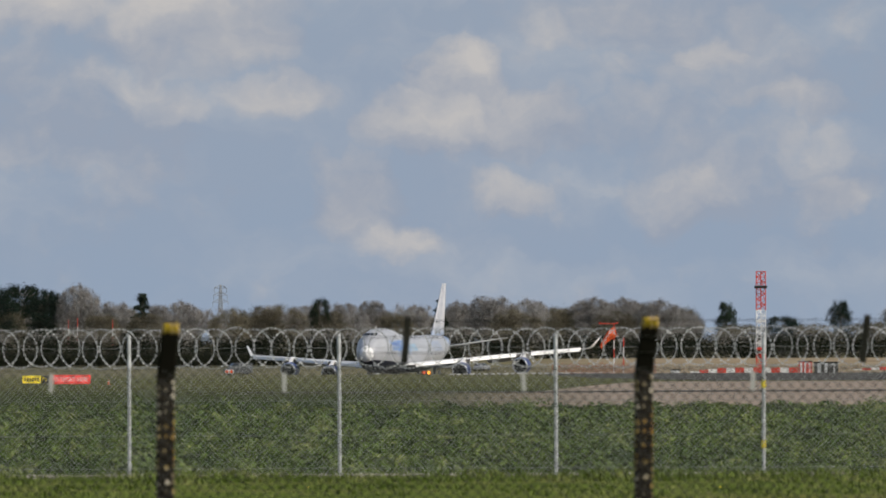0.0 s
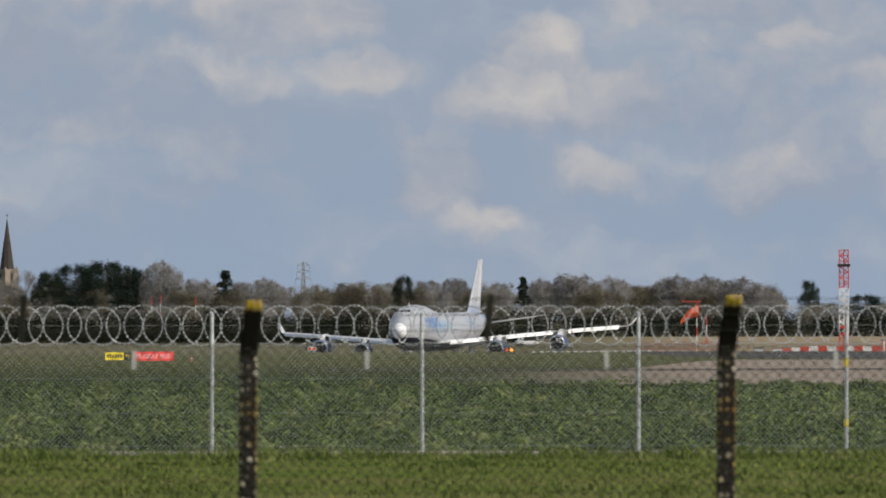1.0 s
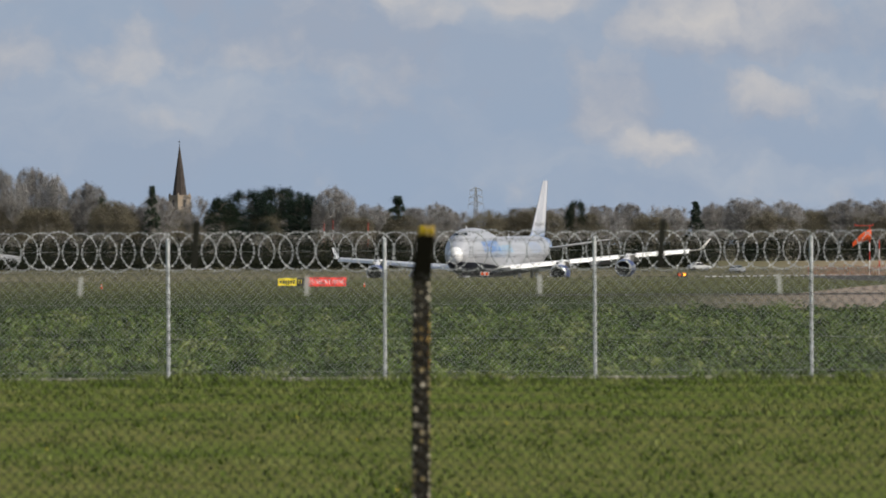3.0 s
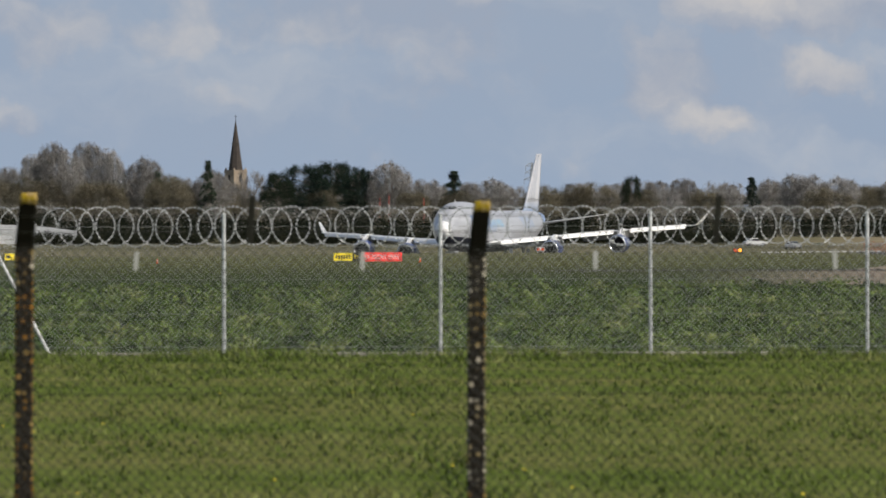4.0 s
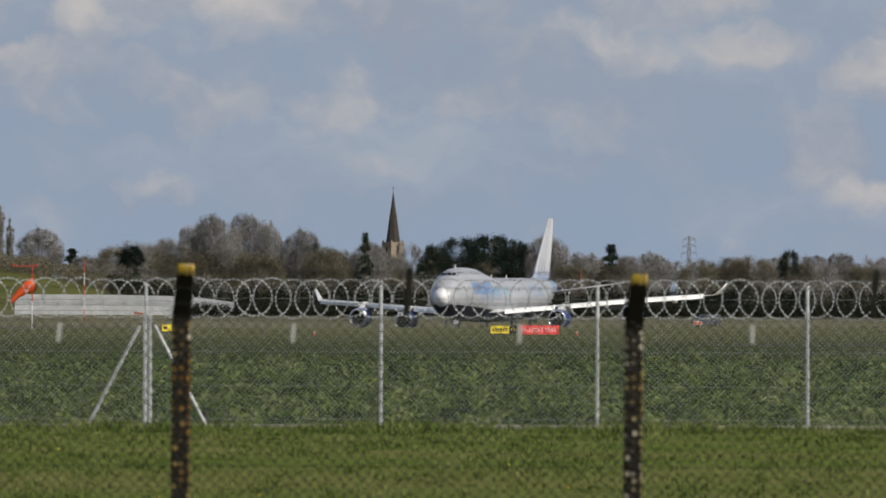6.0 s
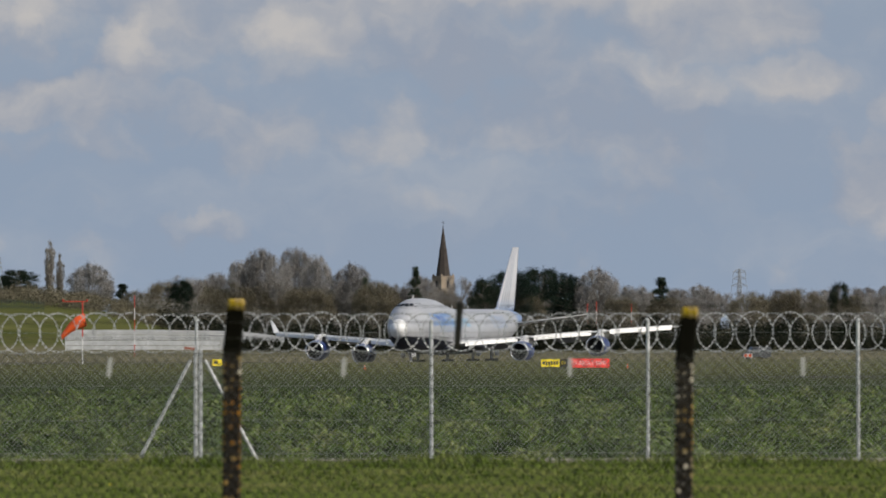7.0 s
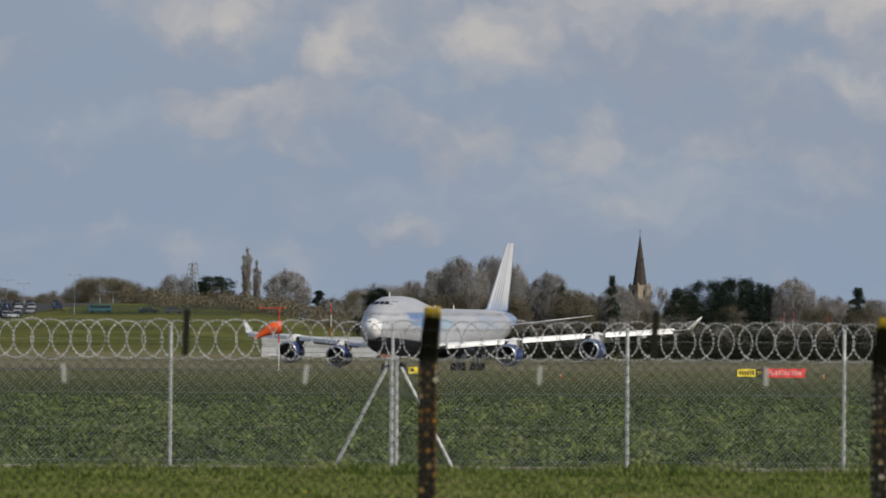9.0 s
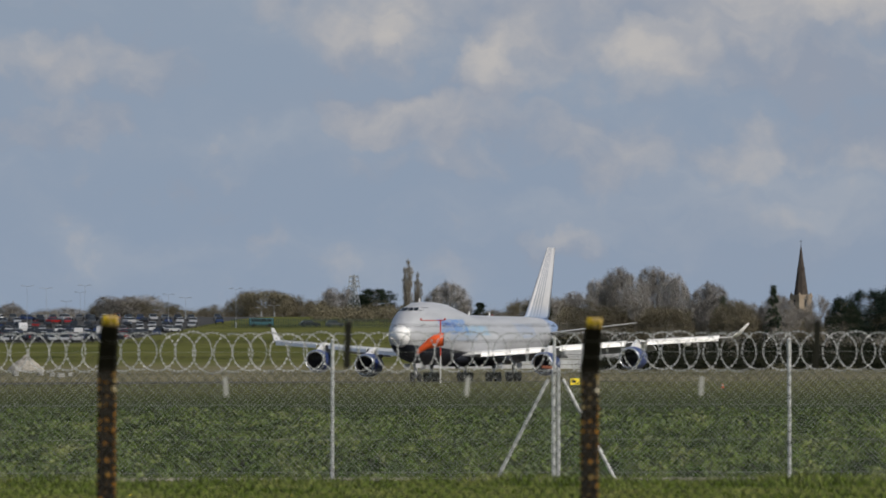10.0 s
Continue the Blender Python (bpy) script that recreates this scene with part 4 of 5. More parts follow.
def bare_tree(seed, crown=0.42, low=0.22, twigs=30000, mat=None, lumps=52, leafy=0):
    """A leafless broadleaf of height 1: a forked trunk, limbs to the lumps of its crown, and a haze of fine twigs."""
    rnd = random.Random(seed)
    tv, tf, cv, cf, lump = [], [], [], [], []
    fork = Vector((rnd.uniform(-.02, .02), rnd.uniform(-.02, .02), low * 0.75))
    limb(tv, tf, Vector((0, 0, -.02)), fork, 0.026, 0.02, 7)
    mid = (1 + low) / 2
    for _ in range(lumps):
        d = Vector((rnd.gauss(0, 1), rnd.gauss(0, 1), rnd.gauss(0, 1))).normalized()
        k = rnd.uniform(0.15, 1.0) ** 0.5
        c = Vector((d.x * crown * .78 * k, d.y * crown * .78 * k, mid + d.z * (1 - mid) * .80 * k))
        r = rnd.uniform(0.55, 1.0) * min(0.17, crown * .45)
        lump.append((c, r))
        knee = fork.lerp(c, .45) + Vector((0, 0, 0.06))
        limb(tv, tf, fork, knee, 0.009, 0.006, 5)
        limb(tv, tf, knee, c, 0.006, 0.002, 4)
        for _ in range(9):
            e = (Vector((rnd.gauss(0, 1), rnd.gauss(0, 1), rnd.gauss(0.3, 1))) + (c - fork) * 2).normalized()
            limb(tv, tf, c - e * r * .2, c + e * r * rnd.uniform(.3, .7), 0.003, 0.001, 3)
    for _ in range(twigs):
        c, r = rnd.choice(lump)
        e = (Vector((rnd.gauss(0, 1), rnd.gauss(0, 1), rnd.gauss(0.1, 1))) + (c - fork) * .5).normalized()
        s = c + e * r * rnd.uniform(0.0, 0.9)
        d = (e + Vector((rnd.gauss(0, .5), rnd.gauss(0, .5), rnd.gauss(0, .5)))).normalized()
        q = s + d * r * rnd.uniform(.18, .42)
        if ((q.x / crown) ** 2 + (q.y / crown) ** 2 + ((q.z - mid) / (1 - mid)) ** 2) > rnd.uniform(0.72, 0.86):
            continue
        a = d.cross(Vector((rnd.gauss(0, 1), rnd.gauss(0, 1), rnd.gauss(0, 1)))).normalized() * rnd.uniform(0.0012, 0.0026)
        k = len(cv)
        cv.extend((s - a, s + a, q))
        cf.append((k, k + 1, k + 2))
    for _ in range(leafy):
        c, r = rnd.choice(lump)
        p = c + Vector((rnd.gauss(0, r * .55), rnd.gauss(0, r * .55), rnd.gauss(0, r * .5)))
        if ((p.x / crown) ** 2 + (p.y / crown) ** 2 + ((p.z - mid) / (1 - mid)) ** 2) > rnd.uniform(0.72, 0.86):
            continue
        d = Vector((rnd.gauss(0, 1), rnd.gauss(0, 1), rnd.gauss(0, 1))).normalized()
        a = d.orthogonal().normalized() * 0.004
        k = len(cv)
        cv.extend((p - a, p + a, p + d * 0.014))
        cf.append((k, k + 1, k + 2))
    return mesh_of("trunk", tv, tf, BARK), mesh_of("crown", cv, cf, mat or TWIG)


def leafy_tree(seed, shape, mat, count=5200, size=0.016, low=0.1, puff=(0.025, 0.06)):
    """An evergreen of height 1: clumps of small leaves on limbs; shape gives the half width at each height."""
    rnd = random.Random(seed)
    tv, tf, cv, cf = [], [], [], []
    limb(tv, tf, Vector((0, 0, -.02)), Vector((0, 0, 0.93)), 0.02, 0.004, 6)
    clumps = []
    for _ in range(190):
        z = rnd.uniform(low, 0.97)
        w = shape(z)
        a, r = rnd.uniform(0, 2 * math.pi), w * math.sqrt(rnd.uniform(0.15, 1.0)) * rnd.uniform(.75, 1.15)
        c = Vector((math.cos(a) * r, math.sin(a) * r, z))
        clumps.append((c, rnd.uniform(*puff)))
        limb(tv, tf, Vector((0, 0, max(0.02, z - 0.05))), c, 0.006, 0.002, 3)
    for _ in range(count):
        c, r = rnd.choice(clumps)
        p = c + Vector((rnd.gauss(0, r * .7), rnd.gauss(0, r * .7), rnd.gauss(0, r * .5)))
        d = Vector((rnd.gauss(0, 1), rnd.gauss(0, 1), rnd.gauss(0.1, .7))).normalized()
        a = d.orthogonal().normalized() * size * rnd.uniform(.3, .6)
        e = p + d * size * rnd.uniform(.8, 1.6)
        k = len(cv)
        cv.extend((p - a, p + a, e))
        cf.append((k, k + 1, k + 2))
    return mesh_of("trunk", tv, tf, BARK), mesh_of("crown", cv, cf, mat)


KINDS = {
    "bare": [bare_tree(s, 0.42) for s in (1, 2, 3, 4)], "thin": [bare_tree(s, 0.45, 0.4, 6000, None, 22) for s in (11, 12)],
    "budding": [bare_tree(s, 0.45, 0.08, 13000, BUDS, 60, 13000) for s in (21, 22, 23)], "poplar": [bare_tree(31, 0.13, 0.1, 12000, PALE_TWIG, 70)],
    "pine": [leafy_tree(s, lambda z: 0.42 * math.sqrt(max(0.02, 1 - ((z - .6) / .42) ** 2)) * (1 if z > .15 else .5), PINE, 30000, 0.014, 0.14, (0.045, 0.08)) for s in (41, 42, 43)],
    "conifer": [leafy_tree(s, lambda z: 0.02 + 0.36 * (1 - z) * (0.72 + 0.28 * math.sin(z * 34)), PINE, 12000, 0.013, 0.06, (0.012, 0.032)) for s in (51, 52)],
}
LABELS = {
    "bare": "tall leafless grey-brown broadleaf tree", "thin": "sparse leafless tree with open crown", "budding": "broadleaf tree in olive-brown bud",
    "poplar": "tall narrow leafless poplar tree", "pine": "dark green spreading pine tree", "conifer": "dark pointed conifer tree",
}
NATIVE = {"bare": 0.68, "thin": 0.70, "budding": 0.66, "poplar": 0.27, "pine": 0.84, "conifer": 0.44}
tree_rng = random.Random(77)


def plant(kind, u, level, wide, dist=2400.0):
    """A tree at a bearing, whose top reaches a level and whose crown spans so many bearing units."""
    p = at(u, dist)
    base = ground_z(p.x, p.y) - 0.3
    tall = (height(level, dist) - base) * 1.05
    sx = wide * dist / F / NATIVE[kind] * 1.08
    tree = thing("tree", LABELS[kind], "tree", Matrix.LocRotScale((p.x, p.y, base), Euler((0, 0, tree_rng.uniform(0, 6.28))), (sx, sx, tall)), "trees along the airfield edge")
    trunk, crown = tree_rng.choice(KINDS[kind])
    for nm, me in (("trunk", trunk), ("crown", crown)):
        o = new(nm, me)
        o.parent = tree


def row(kind, *trees, dist=2400.0):
    for i, (u, level, wide) in enumerate(trees):
        plant(kind, u, level, wide, dist + 37 * (i % 3))


row("pine", (-68, 88, 62), (-22, 74, 86), (34, 69, 96), (72, 78, 60), (1275, 102, 36), (1477, 98, 40), (558, 93, 38))
row("pine", (-895, 66, 66), (-925, 78, 40), (1375, 126, 70), (-610, 88, 50), dist=2360.0)
row("conifer", (243, 80, 60), (-192, 61, 40), (-710, 90, 56), (770, 92, 44), (-283, 80, 54), (-480, 62, 60))
row("bare", (130, 60, 84), (275, 94, 66), (312, 90, 74), (860, 80, 92), (925, 88, 78), (1040, 86, 90), (1155, 90, 90), (-464, 20, 68), (-408, 20, 66))
row("bare", (-368, 31, 56), (-503, 42, 52), (-545, 64, 60), (-305, 51, 74), (-768, 50, 82), (-1310, 70, 100), (-1355, 72, 90), (195, 88, 66), (1095, 86, 70), (800, 92, 70), dist=2440.0)
row("bare", (-960, 57, 78), (-1440, 92, 78), (-1540, 86, 62), (648, 88, 56), (-185, 72, 66), (-1640, 80, 90), (1590, 100, 90), (-240, 84, 60), dist=2500.0)
row("thin", (-436, 34, 52), (-600, 70, 66), (735, 97, 66), (-120, 70, 56), (340, 104, 44), (1200, 106, 60), (620, 102, 54))
row("budding", (400, 99, 66), (445, 97, 78), (490, 94, 78), (575, 104, 66), (690, 105, 60), (985, 96, 70), (-262, 77, 70), (-635, 74, 70), (-585, 72, 70))
row("budding", (-680, 96, 66), (-1000, 76, 66), (-1045, 69, 78), (-1095, 57, 98), (-1180, 88, 66), (-1215, 93, 54), (-1270, 84, 66), (5, 100, 60), (-320, 88, 90))
row("budding", (170, 104, 60), (250, 106, 60), (1300, 128, 66), (1430, 130, 60), (1530, 124, 70), (1080, 108, 80), (900, 104, 90), (-520, 82, 90), (-440, 80, 100), (-385, 84, 90), dist=2360.0)
fill = random.Random(9)
for i in range(62):
    plant(fill.choice(("budding", "bare", "budding", "thin")), -640 + 30.5 * i + fill.uniform(-9, 9), fill.uniform(94, 116) if -640 + 30.5 * i > -150 else fill.uniform(76, 100), fill.uniform(48, 80), 2470 + fill.uniform(0, 90))
for i in range(16):
    plant(fill.choice(("budding", "bare")), -1650 + 58 * i, fill.uniform(86, 102), fill.uniform(60, 90), 2560 + fill.uniform(0, 60))
row("budding", (-1070, 64, 70), (-1120, 62, 74), (-1030, 72, 60), (-1330, 76, 70), (-1380, 80, 60), dist=2440.0)
row("poplar", (-838, 3, 26), (-820, 26, 20))


def hedge(name, label, mat, u0, u1, d0, d1, tall, count, seed, leaf=0.30):
    """A thick uneven belt of scrub as one mesh of small leaves in clumps."""
    rng = random.Random(seed)
    verts, faces = [], []
    for _ in range(count):
        u, d = rng.uniform(u0, u1), rng.uniform(d0, d1)
        p = at(u, d)
        g = ground_z(p.x, p.y)
        h = tall * rng.uniform(0.55, 1.0) * (0.85 + 0.35 * noise.noise(Vector((u * 0.02, seed, 0))))
        for _ in range(110):
            a, r = rng.uniform(0, 6.28), 2.4 * math.sqrt(rng.random())
            q = Vector((p.x + math.cos(a) * r, p.y + math.sin(a) * r, g + h * (1 - 0.18 * r * r / 5.8) * rng.random() ** 0.7))
            e = Vector((rng.gauss(0, 1), rng.gauss(0, 1), rng.gauss(0, 1))).normalized()
            f = e.cross(Vector((rng.gauss(0, 1), rng.gauss(0, 1), rng.gauss(0, 1)))).normalized() * leaf * (0.45 if mat is SCRUB else 0.3)
            k = len(verts)
            verts.extend((q - f, q + f, q + e * leaf * 2.4))
            faces.append((k, k + 1, k + 2))
    tagged(raw(name, verts, faces, mat), label, "hedge", kind="stuff")


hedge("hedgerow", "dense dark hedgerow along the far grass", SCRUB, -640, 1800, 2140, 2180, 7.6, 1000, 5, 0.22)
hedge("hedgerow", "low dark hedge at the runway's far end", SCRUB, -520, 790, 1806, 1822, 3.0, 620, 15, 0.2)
hedge("thicket", "brown leafless thicket under the trees", TWIG, -700, 1800, 2250, 2420, 10.5, 1300, 6, 0.17)
hedge("thicket", "olive scrub below the wood", BUDS, -700, 1800, 2200, 2300, 8.5, 800, 9, 0.17)
hedge("thicket", "brown scrub beyond the car park", TWIG, -1900, -640, 2380, 2520, 4.5, 900, 7, 0.15)
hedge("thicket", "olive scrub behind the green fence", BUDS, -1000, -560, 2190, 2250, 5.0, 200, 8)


# ---- church ----
def church():
    d = 2620.0
    p = at(-143, d)
    s = d / F
    ch = thing("church", "sandstone village church with tall dark broach spire", "church", Matrix.Translation((p.x, p.y, 0)) @ Matrix.Rotation(radians(36), 4, "Z"))
    top, foot, eaves = height(-16, d), ground_z(p.x, p.y), height(77, d)
    w = 2.15
    bm = bmesh.new()
    box(bm, (0, 0, (eaves + foot) / 2), (2 * w, 2 * w, eaves - foot))
    for z in (eaves - 3.2, eaves - 0.15):
        box(bm, (0, 0, z), (2 * w + 0.3, 2 * w + 0.3, 0.3))
    join("tower", bm, STONE, ch, False, "square sandstone tower")
    for a in range(4):
        r = Matrix.Rotation(a * math.pi / 2, 4, "Z")
        bm = bmesh.new()
        box(bm, (0, 0, 0), (0.7, 0.12, 1.9))
        for q in (-0.5, -0.17, 0.17, 0.5):
            box(bm, (0, -0.03, q), (0.7, 0.16, 0.1))
        ob = join("belfry_window", bm, DARK, ch, False, "dark louvred belfry opening")
        ob.matrix_basis = r @ Matrix.Translation((0, -w - 0.03, eaves - 1.8))
        bm = bmesh.new()
        loft(bm, [[(x * k, y * k, z) for x, y in ((-.3, -.3), (.3, -.3), (.3, .3), (-.3, .3))] for z, k in ((0, 1), (.5, .9), (1.1, .05))])
        ob = join("pinnacle", bm, STONE, ch)
        ob.matrix_basis = r @ Matrix.Translation((w - .25, w - .25, eaves))
        bm = bmesh.new()
        box(bm, (0, 0, 0.22), (2 * w - .5, .25, .45))
        ob = join("parapet", bm, STONE, ch)
        ob.matrix_basis = r @ Matrix.Translation((0, -w + .15, eaves))
    bm = bmesh.new()
    loft(bm, [[(2.05 * k * math.cos(a), 2.05 * k * math.sin(a), eaves + (top - eaves) * t) for a in [math.pi / 8 + i * math.pi / 4 for i in range(8)]] for t, k in ((0, 1), (.33, .68), (.66, .35), (.985, .03))])
    spire = join("spire", bm, SLATE, ch, False, "tall octagonal stone spire")
    for a in range(4):
        for t, k in ((.16, .86), (.5, .52)):
            bm = bmesh.new()
            box(bm, (0, 0, 0), (.5, .4, .9))
            box(bm, (0, 0, .55), (.36, .4, .3), Matrix.Rotation(math.pi / 4, 4, "Y"))
            ob = join("lucarne", bm, SLATE, spire)
            ob.matrix_basis = Matrix.Rotation(a * math.pi / 2, 4, "Z") @ Matrix.Translation((0, -1.75 * k, eaves + (top - eaves) * t))
    bm = bmesh.new()
    rod(bm, (0, 0, top - .8), (0, 0, top + 1.2), 0.05)
    box(bm, (0, 0, top + .7), (.9, .08, .08))
    join("weathervane", bm, DARKSTEEL, ch)
    bm = bmesh.new()
    L, hw = 12.0, 3.2
    pr = [(-hw, foot), (hw, foot), (hw, foot + 5), (0, foot + 8.2), (-hw, foot + 5)]
    loft(bm, [[(w + x, y, z) for y, z in pr] for x in (0, L)])
    join("nave", bm, STONE, ch, False, "low stone nave")


church()


# ---- pylons ----
def pylon(u, level, dist, turn, broad=1.0):
    p = at(u, dist)
    g = ground_z(p.x, p.y)
    H = height(level, dist) - g
    ob = thing("electricity_pylon", "grey steel lattice electricity pylon beyond the trees", "pylon", Matrix.Translation((p.x, p.y, g)) @ Matrix.Rotation(radians(turn), 4, "Z"), "pylons on the skyline")
    half = lambda t: broad * (1.7 - 1.9 * t if t < 0.62 else 0.52 - 0.35 * (t - 0.62) / 0.38)
    levels = [0, .14, .27, .39, .5, .6, .68, .76, .84, .92, 1.0]
    for q in range(4):
        bm = bmesh.new()
        for t0, t1 in zip(levels, levels[1:]):
            c = [Vector((half(t) * sx, half(t) * sy, H * t)) for t in (t0, t1) for sx, sy in (((-1, -1), (1, -1)), ((1, -1), (1, 1)), ((1, 1), (-1, 1)), ((-1, 1), (-1, -1)))[q]]
            rod(bm, c[0], c[2], 0.085, n=4)
            rod(bm, c[0], c[3], 0.048, n=4), rod(bm, c[1], c[2], 0.048, n=4), rod(bm, c[2], c[3], 0.034, n=4)
        join("lattice_face", bm, PYL, ob)
    for t, w in ((.72, 2.5), (.83, 2.2), (.94, 2.0)):
        for s in (-1, 1):
            bm = bmesh.new()
            z = H * t
            for y in (-.5, .5):
                rod(bm, (s * .5, y, z), (s * w, 0, z + .2), 0.075, n=4)
                rod(bm, (s * .5, y, z + H * .05), (s * w, 0, z + .2), 0.075, n=4)
            rod(bm, (s * w, 0, z + .2), (s * w, 0, z - 1.3), 0.07, n=5)
            join("cross_arm", bm, PYL, ob)


PYL = paint("pylon steel", (0.33, 0.355, 0.38), 0.6, 0.3, 0.1, 0.4)
pylon(381, 62, 2900, 20)
pylon(-934, 38, 2345, 58, 1.0)
# ---- airfield things ----
def on_ground(u, dist, turn=0.0, lift=0.0):
    p = at(u, dist)
    return Matrix.Translation((p.x, p.y, ground_z(p.x, p.y) + lift)) @ Matrix.Rotation(-u / F + radians(turn), 4, "Z")


def lettering(text, size, mat, parent, loc, name="lettering", squeeze=1.0):
    """Upright letters, facing -y, as a thin mesh."""
    cu = bpy.data.curves.new("letters", "FONT")
    cu.body, cu.size, cu.extrude, cu.align_x, cu.align_y = text, size, 0.006, "CENTER", "CENTER"
    tmp = new("letters", cu)
    me = bpy.data.meshes.new_from_object(tmp.evaluated_get(bpy.context.evaluated_depsgraph_get()))
    bpy.data.objects.remove(tmp)
    me.materials.clear()
    me.materials.append(mat)
    ob = new(name, me)
    ob.parent = parent
    ob.matrix_basis = Matrix.Translation(loc) @ Matrix.Rotation(radians(90), 4, "X") @ Matrix.Diagonal((squeeze, 1, 1, 1))
    return ob


def lit_face(name, colour, power):
    """The face of a sign that is lit from within."""
    m, k, b = material(name, 0.45)
    c = k.ramp(k.noise(k.n("ShaderNodeTexCoord").outputs["Object"], 2.0, 3.0), [(0.3, [q * .9 for q in colour]), (0.7, colour)])
    k.put(b, "Base Color", c), k.put(b, "Emission Color", c)
    b.inputs["Emission Strength"].default_value = power
    return m


SIGN_YELLOW = lit_face("lit yellow sign face", (0.85, 0.66, 0.03), 0.45)
SIGN_RED = lit_face("lit red sign face", (0.80, 0.055, 0.045), 0.5)
LETTER = lit_face("lit white lettering", (0.85, 0.80, 0.78), 0.35)
BLACK = paint("black sign face", (0.015, 0.015, 0.015), 0.5, 0, 0.05, 1.0)


def board(parent, x0, x1, z0, z1, mat, name="panel", label=""):
    bm = bmesh.new()
    box(bm, ((x0 + x1) / 2, 0, (z0 + z1) / 2), (x1 - x0, 0.16, z1 - z0), None, 0.02)
    ob = join(name, bm, mat, parent, False, label)
    for x in (x0 + 0.25 * (x1 - x0), x0 + 0.75 * (x1 - x0)):
        bm = bmesh.new()
        rod(bm, (x, 0, -0.05), (x, 0, z0 + 0.02), 0.035)
        join("leg", bm, DARKSTEEL, parent)
    return ob


def airfield_signs():
    d = 745.0
    k = d / F
    sign = thing("taxiway_sign", "low red, black and yellow taxiway guidance sign in grass", "sign", on_ground(92, d))
    z0, z1 = height(236.5, d), height(220.5, d)
    y = board(sign, -62 * k, -29 * k, z0 + .06, z1 - .04, SIGN_YELLOW, "panel", "yellow direction panel")
    b = board(sign, -29 * k, -15 * k, z0 + .06, z1 - .04, BLACK, "panel", "black location panel")
    r = board(sign, -13 * k, 59 * k, z0, z1, SIGN_RED, "panel", "red runway holding panel")
    zc = (z0 + z1) / 2
    lettering("15-33CAT I/II/III", 0.47, LETTER, r, (23 * k, -0.085, zc - .01), "lettering", 0.86)
    lettering("F1", 0.42, SIGN_YELLOW, b, (-22 * k, -0.085, zc), "lettering", 0.9)
    for i in range(6):
        bm = bmesh.new()
        box(bm, ((-58 + 4.6 * i) * k + .05, -0.085, zc), (0.13, 0.01, 0.3 if i % 2 else 0.24))
        join("mark", bm, BLACK, y, False, "illegible black mark")
    s2 = thing("taxiway_sign", "small yellow taxiway sign standing in grass", "sign", on_ground(-543, 750))
    o = board(s2, -0.38, 0.38, height(233, 750), height(221, 750), SIGN_YELLOW, "panel", "yellow sign panel")
    bm = bmesh.new()
    box(bm, (-.1, -0.085, height(227, 750)), (0.3, 0.01, 0.2))
    join("mark", bm, BLACK, o, False, "illegible black mark")


airfield_signs()
SOCKS = []


def windsock(u, dist, top, sock_dir, droop, size, drop):
    p = on_ground(u, dist)
    H = height(top, dist) - p.translation.z
    ws = thing("windsock", "orange windsock on a red and white pole", "windsock", p, "windsocks")
    n = 7
    for i in range(n):
        bm = bmesh.new()
        rod(bm, (0, 0, H * i / n), (0, 0, H * (i + 1) / n), 0.075, n=10)
        join("pole_section", bm, RED if i in (3, 5, 6) else WHITE, ws)
    bm = bmesh.new()
    rod(bm, (-2.2, 0, H - .1), (.5, 0, H - .1), 0.05)
    rod(bm, (-2.2, 0, H - .1), (-2.2, 0, H + .15), 0.1), rod(bm, (.5, 0, H - .1), (.5, 0, H + .15), 0.1)
    join("light_bracket", bm, RED, ws, False, "red obstruction light bracket")
    bm = bmesh.new()
    segs = [(0, .50), (.12, .56), (.35, .54), (.6, .44), (.85, .32), (1.0, .24)]
    rings = []
    for t, r in segs:
        sag = 1.25 * t * t
        rings.append([(0.35 - t * 2.55 * size, 1.2 * r * size * math.cos(a), -sag * size + 1.2 * r * size * math.sin(a) * (1 - .2 * t)) for a in [i * math.pi / 8 for i in range(16)]])
    loft(bm, rings, False)
    inner = [[(x, y * .93, z * .93 - .02) for x, y, z in rg] for rg in rings]
    loft(bm, inner, False)
    sock = join("sock", bm, ORANGE, ws, True, "drooping orange fabric sock")
    SOCKS.append((sock, H - drop, sock_dir, droop))
    bm = bmesh.new()
    for a in range(20):
        t0, t1 = a * math.pi / 10, (a + 1) * math.pi / 10
        rod(bm, (0.35, .62 * size * math.cos(t0), H - drop + .62 * size * math.sin(t0)), (0.35, .62 * size * math.cos(t1), H - drop + .62 * size * math.sin(t1)), 0.03, n=5)
    join("hoop", bm, DARKSTEEL, ws)


windsock(-781, 1095, 117, 180, [(0.0, 10), (6.8, 10), (7.5, 14), (8.0, 13), (8.5, 10), (9.0, -3), (9.5, -2), (10.0, 1)], 1.2, 2.25)
windsock(1077, 1480, 132, 180, [(0.0, 20), (0.5, 14), (1.0, 8), (1.5, 3), (2.0, -2), (2.5, 0), (5.0, 10), (10.0, 10)], 1.2, 1.45)


